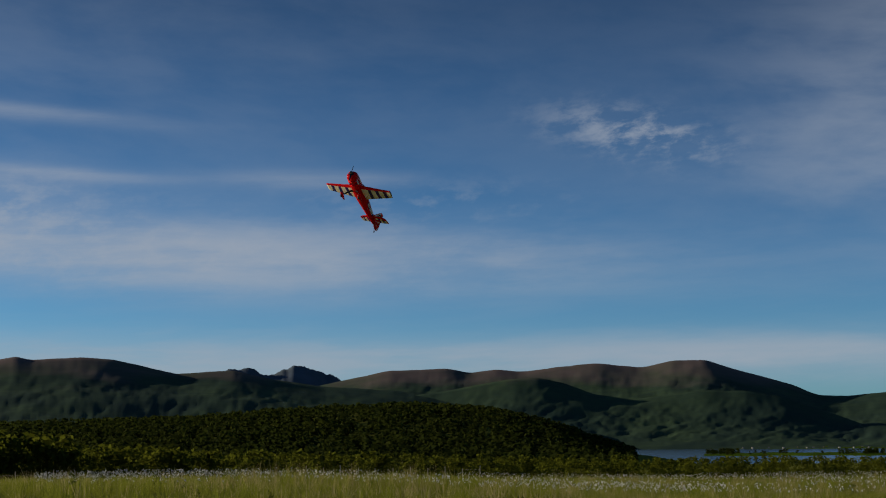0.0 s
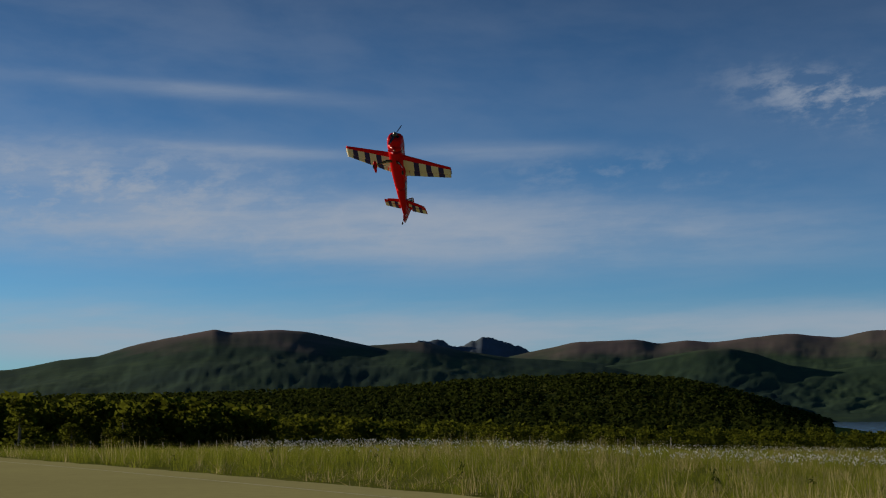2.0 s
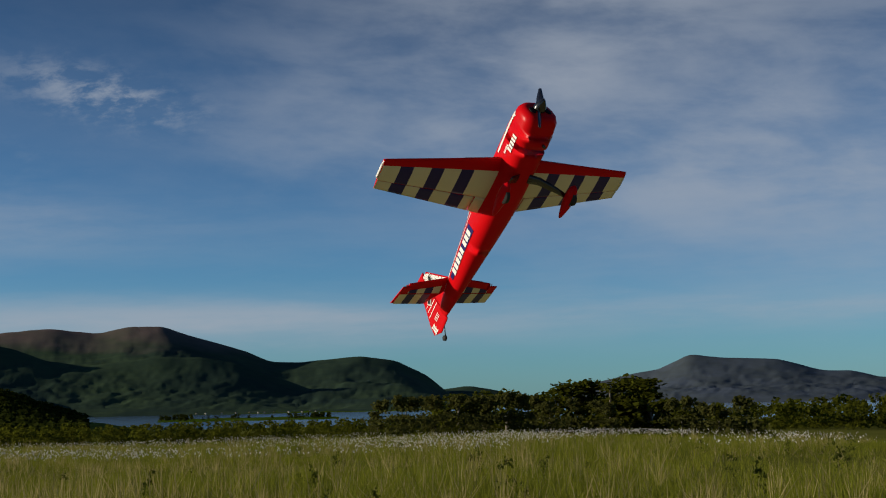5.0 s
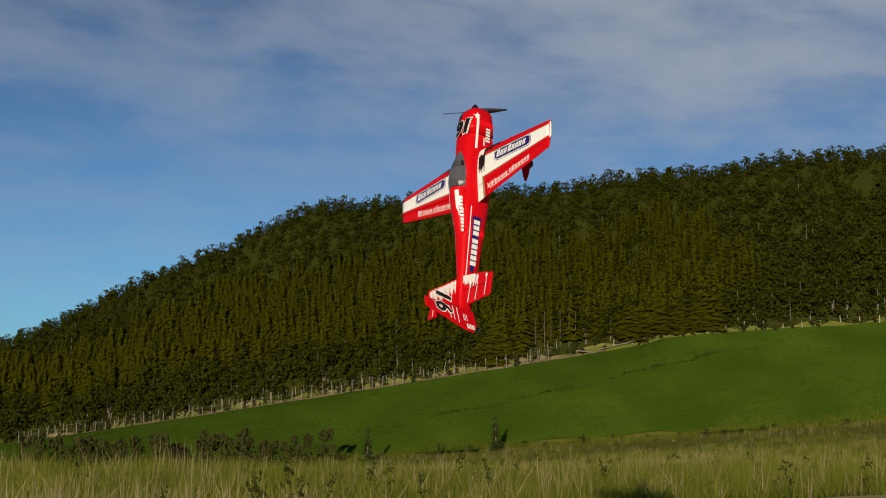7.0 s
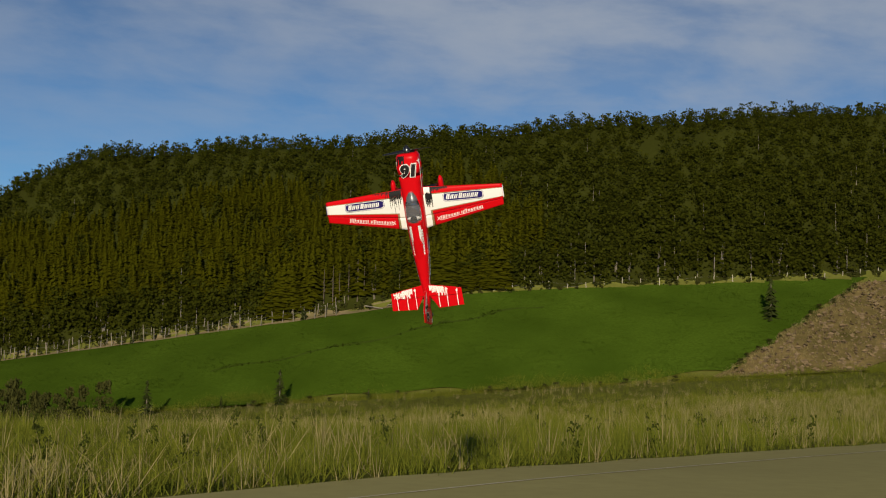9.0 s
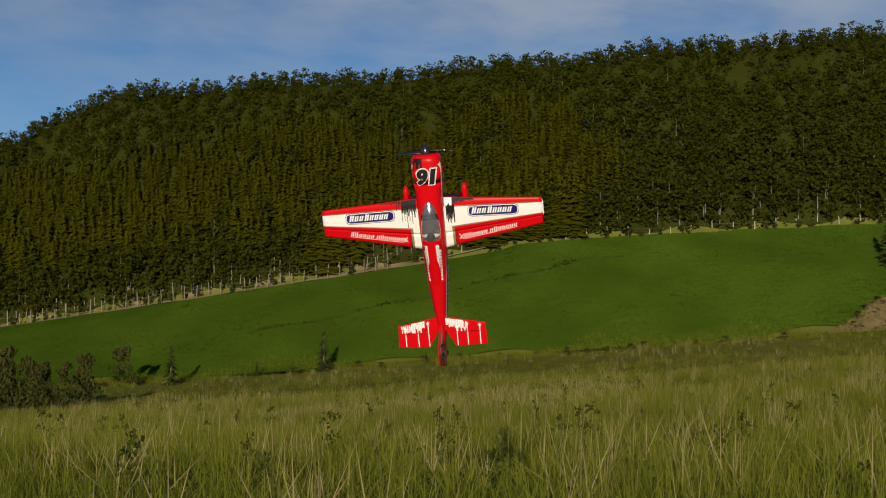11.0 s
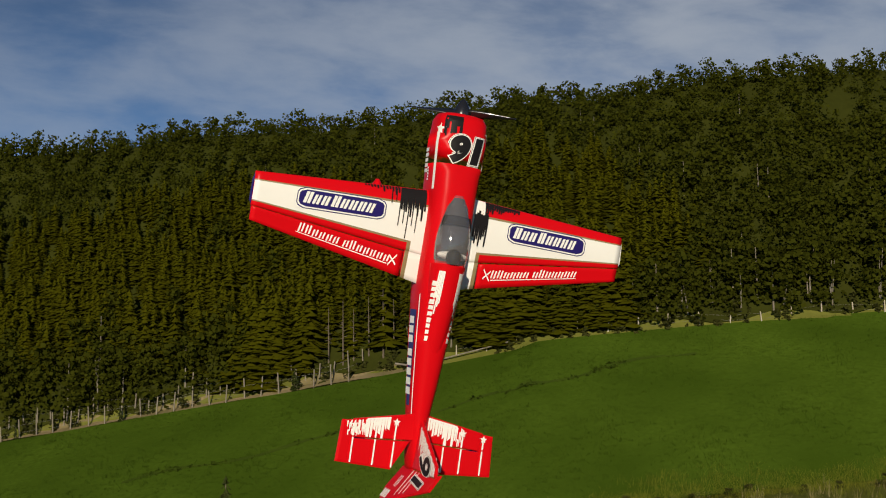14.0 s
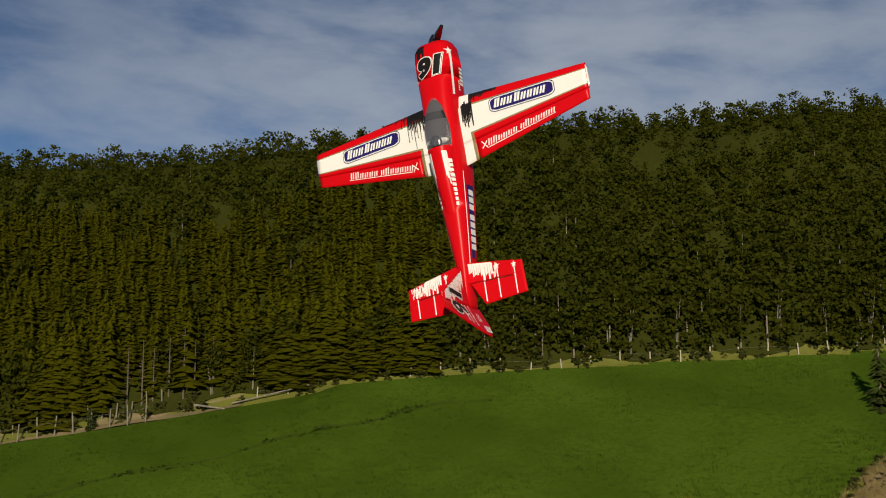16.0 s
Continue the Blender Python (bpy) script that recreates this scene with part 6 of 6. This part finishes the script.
        for i in range(10):
            x = -0.085 - 0.023 * i
            w = 0.074 * (1 - 0.1 * (-0.02 - x) / 0.12)
            side_strip("deck_bar", deck_quad(x, x - (0.015 if i % 3 else 0.018), w * 0.66, w * 0.84), M_WHITE)
        for i in range(5):
            x = 0.42 - 0.020 * i
            side_strip("cowl_bar", [side_quad(x, x - 0.014, -0.055, -0.020, 0.004)], M_WHITE)
        for i in range(5):
            x = 0.345 - 0.011 * i
            side_strip("cowl_bar", [side_quad(x, x - 0.007, -0.018, -0.004, 0.004)], M_WHITE)
    # undercarriage
    for s in (1, -1):
        leg = part("gear_leg", loft([[(0.215 + dx * k, s * y, z + dz) for dx, dz in ((-1, 0), (0, 0.004), (1, 0), (0, -0.004))] for y, z, k in ((0.03, -0.118, 0.028), (0.09, -0.135, 0.024), (0.155, -0.200, 0.018), (0.20, -0.262, 0.012))]), M_CARBON, plane, "black carbon landing-gear leg")
        rows = []
        for i in range(11):
            q = i / 10
            x = 0.29 - 0.20 * q
            r = 0.024 * math.sin(math.pi * min(1, 0.06 + 0.9 * q ** 0.7)) ** 0.7
            rows.append([(x, s * 0.208 + r * math.cos(k * math.pi / 7), -0.268 + 1.35 * r * math.sin(k * math.pi / 7)) for k in range(14)])
        part("wheel_pant", loft(rows), M_RED, leg, "glossy red wheel pant")
        bm = bmesh.new()
        bmesh.ops.create_cone(bm, cap_ends=True, segments=20, radius1=0.036, radius2=0.036, depth=0.018, matrix=pose(0.222, s * 0.208, -0.285, 90, 0, 0))
        bmesh.ops.bevel(bm, geom=[e for e in bm.edges if len(e.link_faces) == 2 and e.calc_face_angle() > 0.8], offset=0.005, segments=2)
        part("wheel", bm, M_RUBBER, leg, "small black wheel")
    tw = part("tail_wheel", loft([[(-0.90 + 0.016 * math.cos(k * math.pi / 8), y, -0.105 + 0.016 * math.sin(k * math.pi / 8)) for k in range(16)] for y in (-0.006, 0.006)]), M_RUBBER, plane, "small black tail wheel")
    bm = bmesh.new()
    bmesh.ops.create_cone(bm, cap_ends=True, segments=6, radius1=0.003, radius2=0.003, depth=0.075, matrix=look((-0.865, 0, -0.075), (-0.90, 0, -0.12)))
    part("tail_strut", bm, M_CARBON, tw)
    bm = bmesh.new()
    bmesh.ops.create_cone(bm, cap_ends=True, segments=10, radius1=0.008, radius2=0.008, depth=0.03, matrix=pose(0.42, 0.03, -0.115))
    part("exhaust", bm, M_CARBON, cowl, "short dark exhaust stub")
    return plane, prop, elevators, rud


aeroplane, propeller, elevators, rudder = build_plane()

# seconds, place, turn
FLIGHT = [
    (0.0, 0.491, 26.209, 6.356, -15.0, -37.9, -116.2),
    (0.1, 0.317, 25.723, 6.235, -12.9, -37.8, -115.7),
    (0.2, 0.148, 25.221, 6.112, -10.5, -37.7, -115.3),
    (0.3, -0.020, 24.725, 5.992, -8.2, -37.6, -114.9),
    (0.4, -0.186, 24.259, 5.880, -6.5, -37.5, -114.4),
    (0.5, -0.350, 23.846, 5.783, -5.6, -37.6, -113.9),
    (0.6, -0.512, 23.519, 5.706, -5.7, -37.8, -113.3),
    (0.7, -0.673, 23.262, 5.645, -6.6, -38.1, -112.7),
    (0.8, -0.829, 23.027, 5.591, -8.1, -38.4, -112.1),
    (0.9, -0.977, 22.761, 5.533, -9.8, -38.8, -111.4),
    (1.0, -1.112, 22.416, 5.463, -11.5, -39.0, -110.6),
    (1.1, -1.237, 21.962, 5.372, -13.3, -39.2, -109.9),
    (1.2, -1.351, 21.433, 5.269, -15.6, -39.3, -109.3),
    (1.3, -1.449, 20.872, 5.164, -17.9, -39.3, -108.6),
    (1.4, -1.528, 20.322, 5.069, -19.9, -39.4, -107.6),
    (1.5, -1.587, 19.827, 4.994, -21.1, -39.4, -106.0),
    (1.6, -1.631, 19.400, 4.945, -21.6, -39.7, -103.7),
    (1.7, -1.662, 19.012, 4.914, -21.7, -40.1, -100.6),
    (1.8, -1.675, 18.645, 4.893, -21.3, -40.4, -97.3),
    (1.9, -1.667, 18.278, 4.872, -20.5, -40.4, -94.3),
    (2.0, -1.635, 17.892, 4.841, -19.0, -39.9, -92.1),
    (2.1, -1.577, 17.478, 4.801, -16.6, -38.7, -91.0),
    (2.2, -1.501, 17.048, 4.756, -13.3, -37.0, -90.4),
    (2.3, -1.411, 16.615, 4.707, -9.8, -34.9, -90.1),
    (2.4, -1.315, 16.193, 4.651, -6.6, -32.8, -89.7),
    (2.5, -1.216, 15.795, 4.590, -4.3, -30.9, -89.2),
    (2.6, -1.115, 15.427, 4.523, -3.0, -29.1, -88.5),
    (2.7, -1.009, 15.082, 4.450, -2.1, -27.0, -87.9),
    (2.8, -0.898, 14.748, 4.372, -1.7, -25.0, -87.3),
    (2.9, -0.781, 14.413, 4.288, -1.7, -23.4, -86.8),
    (3.0, -0.658, 14.067, 4.199, -1.9, -22.3, -86.4),
    (3.1, -0.536, 13.711, 4.102, -2.6, -21.9, -85.9),
    (3.2, -0.414, 13.354, 3.997, -3.8, -22.0, -85.4),
    (3.3, -0.284, 12.989, 3.891, -5.3, -22.5, -85.1),
    (3.4, -0.138, 12.614, 3.788, -6.9, -23.1, -84.7),
    (3.5, 0.030, 12.223, 3.694, -8.2, -23.7, -84.6),
    (3.6, 0.218, 11.803, 3.608, -9.5, -24.4, -84.6),
    (3.7, 0.418, 11.354, 3.528, -10.9, -25.1, -84.8),
    (3.8, 0.622, 10.895, 3.453, -12.2, -26.0, -85.1),
    (3.9, 0.828, 10.447, 3.382, -13.0, -27.1, -85.2),
    (4.0, 1.033, 10.027, 3.312, -13.0, -28.4, -85.2),
    (4.1, 1.237, 9.641, 3.238, -11.9, -30.2, -84.8),
    (4.2, 1.451, 9.275, 3.159, -10.0, -32.5, -84.4),
    (4.3, 1.692, 8.917, 3.076, -7.8, -35.1, -84.1),
    (4.4, 1.931, 8.560, 2.998, -5.6, -37.5, -83.8),
    (4.5, 2.201, 8.185, 2.928, -3.7, -39.4, -83.8),
    (4.6, 2.534, 7.765, 2.862, -1.8, -41.0, -84.5),
    (4.7, 2.734, 7.366, 2.798, 0.8, -42.6, -84.7),
    (4.8, 2.910, 6.976, 2.741, 3.1, -44.0, -84.8),
    (4.9, 3.180, 6.559, 2.690, 4.0, -44.7, -85.5),
    (5.0, 3.469, 6.153, 2.645, 2.6, -44.4, -86.2),
    (5.1, 3.706, 5.780, 2.604, -1.7, -42.5, -86.2),
    (5.2, 3.944, 5.454, 2.577, -5.5, -40.6, -86.5),
    (5.3, 4.249, 5.216, 2.575, -5.8, -40.9, -87.1),
    (5.4, 4.608, 5.026, 2.591, -4.2, -42.6, -87.8),
    (5.5, 4.980, 4.814, 2.609, -2.4, -44.6, -88.3),
    (5.6, 5.340, 4.544, 2.624, -1.3, -46.5, -88.3),
    (5.7, 5.703, 4.242, 2.641, -0.2, -48.6, -87.8),
    (5.8, 6.057, 3.911, 2.659, 0.8, -51.0, -86.9),
    (5.9, 6.397, 3.549, 2.678, 1.5, -53.5, -85.7),
    (6.0, 6.722, 3.157, 2.697, 1.8, -56.1, -84.0),
    (6.1, 7.026, 2.745, 2.718, 1.6, -58.9, -81.5),
    (6.2, 7.302, 2.313, 2.739, 0.7, -61.7, -78.3),
    (6.3, 7.550, 1.862, 2.759, -1.1, -64.4, -74.3),
    (6.4, 7.767, 1.407, 2.780, -4.1, -67.0, -69.0),
    (6.5, 7.953, 0.950, 2.801, -8.5, -69.3, -62.1),
    (6.6, 8.106, 0.494, 2.821, -14.4, -71.1, -54.1),
    (6.7, 8.226, 0.056, 2.839, -21.4, -72.5, -44.9),
    (6.8, 8.321, -0.363, 2.857, -29.5, -73.2, -34.7),
    (6.9, 8.390, -0.757, 2.874, -37.6, -73.4, -24.5),
    (7.0, 8.435, -1.113, 2.889, -44.8, -73.1, -15.6),
    (7.1, 8.428, -1.423, 2.901, -50.5, -72.0, -8.8),
    (7.2, 8.418, -1.690, 2.911, -54.8, -70.9, -3.5),
    (7.3, 8.494, -1.909, 2.922, -58.6, -71.1, 2.9),
    (7.4, 8.714, -2.077, 2.935, -65.1, -73.4, 14.2),
    (7.5, 8.971, -2.208, 2.947, -73.5, -75.9, 27.8),
    (7.6, 9.193, -2.307, 2.955, -76.0, -78.3, 34.5),
    (7.7, 9.396, -2.375, 2.957, -70.4, -81.4, 32.5),
    (7.8, 9.593, -2.412, 2.957, -52.8, -84.3, 18.0),
    (7.9, 9.771, -2.443, 2.954, -19.7, -86.0, -12.1),
    (8.0, 9.954, -2.478, 2.952, 10.8, -86.7, -39.9),
    (8.1, 10.125, -2.534, 2.951, 28.5, -87.9, -54.7),
    (8.2, 10.286, -2.586, 2.950, 54.0, -89.6, -77.5),
    (8.3, 10.441, -2.640, 2.945, -147.8, -88.2, 126.9),
    (8.4, 10.586, -2.681, 2.937, -144.6, -85.9, 125.6),
    (8.5, 10.780, -2.740, 2.922, -146.7, -83.5, 128.9),
    (8.6, 11.096, -2.816, 2.901, -150.5, -80.9, 132.6),
    (8.7, 11.480, -2.913, 2.872, -153.8, -77.8, 134.8),
    (8.8, 11.916, -3.018, 2.839, -156.5, -74.6, 136.0),
    (8.9, 12.358, -3.121, 2.802, -158.9, -71.8, 136.7),
    (9.0, 12.751, -3.200, 2.763, -161.0, -70.2, 137.6),
    (9.1, 13.156, -3.269, 2.725, -163.6, -69.8, 139.3),
    (9.2, 13.600, -3.334, 2.686, -167.1, -70.4, 141.9),
    (9.3, 14.061, -3.393, 2.645, -171.2, -71.5, 145.2),
    (9.4, 14.537, -3.464, 2.602, -175.3, -72.6, 148.7),
    (9.5, 14.989, -3.526, 2.559, -178.3, -73.2, 151.2),
    (9.6, 15.412, -3.600, 2.514, -179.4, -73.5, 152.1),
    (9.7, 15.834, -3.674, 2.470, -179.2, -73.8, 151.8),
    (9.8, 16.254, -3.750, 2.423, -178.5, -73.8, 151.3),
    (9.9, 16.680, -3.833, 2.372, -177.9, -74.0, 151.1),
    (10.0, 17.107, -3.915, 2.312, -178.3, -74.3, 152.1),
    (10.1, 17.523, -4.005, 2.231, 179.8, -74.7, 155.0),
    (10.2, 18.006, -4.111, 2.168, 178.2, -74.9, 157.7),
    (10.3, 18.665, -4.293, 2.142, 178.7, -74.8, 157.7),
    (10.4, 19.500, -4.495, 2.146, -179.7, -74.4, 156.2),
    (10.5, 20.501, -4.712, 2.143, -177.7, -74.1, 154.5),
    (10.6, 21.671, -4.941, 2.123, -176.0, -73.7, 153.3),
    (10.7, 22.962, -5.173, 2.095, -174.3, -73.3, 152.0),
    (10.8, 24.384, -5.422, 2.068, -172.5, -72.8, 150.7),
    (10.9, 25.926, -5.679, 2.043, -170.7, -72.3, 149.5),
    (11.0, 27.547, -5.952, 2.010, -169.0, -71.8, 148.3),
    (11.1, 29.253, -6.226, 1.967, -167.2, -71.3, 147.1),
    (11.2, 31.021, -6.512, 1.936, -165.5, -70.8, 146.1),
    (11.3, 32.851, -6.822, 1.897, -163.8, -70.2, 145.1),
    (11.4, 34.698, -7.125, 1.869, -162.3, -69.7, 144.1),
    (11.5, 36.571, -7.445, 1.833, -160.8, -69.1, 143.2),
    (11.6, 38.449, -7.773, 1.809, -159.4, -68.5, 142.5),
    (11.7, 40.324, -8.122, 1.776, -158.2, -67.9, 141.8),
    (11.8, 42.168, -8.471, 1.755, -157.0, -67.4, 141.2),
    (11.9, 43.967, -8.831, 1.727, -155.9, -66.9, 140.6),
    (12.0, 45.713, -9.198, 1.710, -155.1, -66.4, 140.1),
    (12.1, 47.408, -9.583, 1.694, -154.4, -66.3, 139.6),
    (12.2, 48.999, -9.982, 1.691, -153.9, -66.0, 139.0),
    (12.3, 50.471, -10.370, 1.692, -153.0, -65.4, 139.1),
    (12.4, 51.816, -10.741, 1.695, -151.4, -63.9, 140.0),
    (12.5, 53.082, -11.083, 1.698, -149.8, -62.7, 141.5),
    (12.6, 54.286, -11.380, 1.706, -149.3, -62.8, 143.8),
    (12.7, 55.459, -11.655, 1.713, -149.5, -64.1, 146.8),
    (12.8, 56.576, -11.920, 1.720, -150.3, -66.0, 150.5),
    (12.9, 57.634, -12.165, 1.729, -152.1, -68.0, 155.0),
    (13.0, 58.612, -12.397, 1.751, -154.7, -69.8, 159.9),
    (13.1, 59.571, -12.687, 1.767, -158.6, -71.2, 166.6),
    (13.2, 60.525, -13.066, 1.801, -164.3, -72.4, 175.0),
    (13.3, 61.381, -13.498, 1.834, -171.3, -73.3, -175.6),
    (13.4, 62.051, -13.933, 1.871, -178.6, -74.0, -166.3),
    (13.5, 62.453, -14.292, 1.884, 174.5, -74.6, -158.3),
    (13.6, 62.687, -14.629, 1.904, 168.2, -75.4, -152.1),
    (13.7, 62.903, -15.012, 1.905, 161.1, -76.1, -145.9),
    (13.8, 63.055, -15.405, 1.909, 153.8, -77.0, -140.0),
    (13.9, 63.137, -15.790, 1.910, 146.9, -78.0, -134.9),
    (14.0, 63.120, -16.133, 1.911, 140.9, -79.5, -130.9),
    (14.1, 63.045, -16.449, 1.902, 135.5, -81.7, -127.6),
    (14.2, 62.979, -16.778, 1.888, 129.6, -84.7, -124.5),
    (14.3, 62.915, -17.115, 1.873, 113.1, -88.0, -110.8),
    (14.4, 62.853, -17.436, 1.867, -12.0, -88.4, 11.6),
    (14.5, 62.807, -17.745, 1.874, -28.0, -85.9, 25.1),
    (14.6, 62.765, -18.047, 1.900, -26.8, -84.0, 22.4),
    (14.7, 62.732, -18.341, 1.938, -23.2, -82.2, 17.4),
    (14.8, 62.706, -18.627, 1.983, -19.9, -80.8, 13.0),
    (14.9, 62.687, -18.903, 2.032, -18.5, -79.6, 10.3),
    (15.0, 62.676, -19.169, 2.080, -19.6, -79.1, 9.9),
    (15.1, 62.662, -19.441, 2.128, -23.7, -79.2, 12.2),
    (15.2, 62.645, -19.727, 2.177, -30.4, -80.0, 16.8),
    (15.3, 62.631, -20.019, 2.231, -39.6, -80.8, 23.7),
    (15.4, 62.628, -20.307, 2.290, -50.1, -81.5, 31.5),
    (15.5, 62.643, -20.581, 2.359, -59.2, -81.6, 37.4),
    (15.6, 62.681, -20.831, 2.440, -64.9, -81.4, 38.8),
    (15.7, 62.746, -21.045, 2.531, -69.0, -81.0, 38.1),
    (15.8, 62.831, -21.212, 2.628, -72.4, -80.6, 36.1),
    (15.9, 62.932, -21.326, 2.728, -75.5, -80.1, 33.7),
    (16.0, 63.044, -21.377, 2.826, -78.9, -79.9, 31.9),
]


RUDDER = ((0, 0), (5.2, 0), (7.3, 22), (7.6, 14), (8.0, 0), (9, 0), (10, 0), (12.3, 0), (13, -4), (13.5, -22), (14, -34), (14.5, -16), (15, 6), (15.5, 4), (16, 24))


def motions():
    walk(aeroplane, [(t, pose(x, y, z, a, b, c)) for t, x, y, z, a, b, c in FLIGHT])
    hinge = Matrix.Translation((-0.694, 0, TAIL_Z))
    for el in elevators:
        walk(el, [(t, hinge @ pose(0, 0, 0, 0, a, 0) @ hinge.inverted()) for t, a in ((0, 12), (1.0, 14), (2.0, 16), (3.0, 20), (4.0, 20), (4.5, 18), (5.2, 14), (6.2, 12), (7.3, 6), (9, 0), (12.3, 0), (14.5, 2), (16, 0))])
    hinge = Matrix.Translation((-0.794, 0, 0.1))
    walk(rudder, [(t, hinge @ pose(0, 0, 0, 0, 0, a) @ hinge.inverted()) for t, a in RUDDER])
    walk(propeller, [(i / 10, pose(0, 0, 0, 71 * i + 20, 0, 0)) for i in range(161)])


motions()
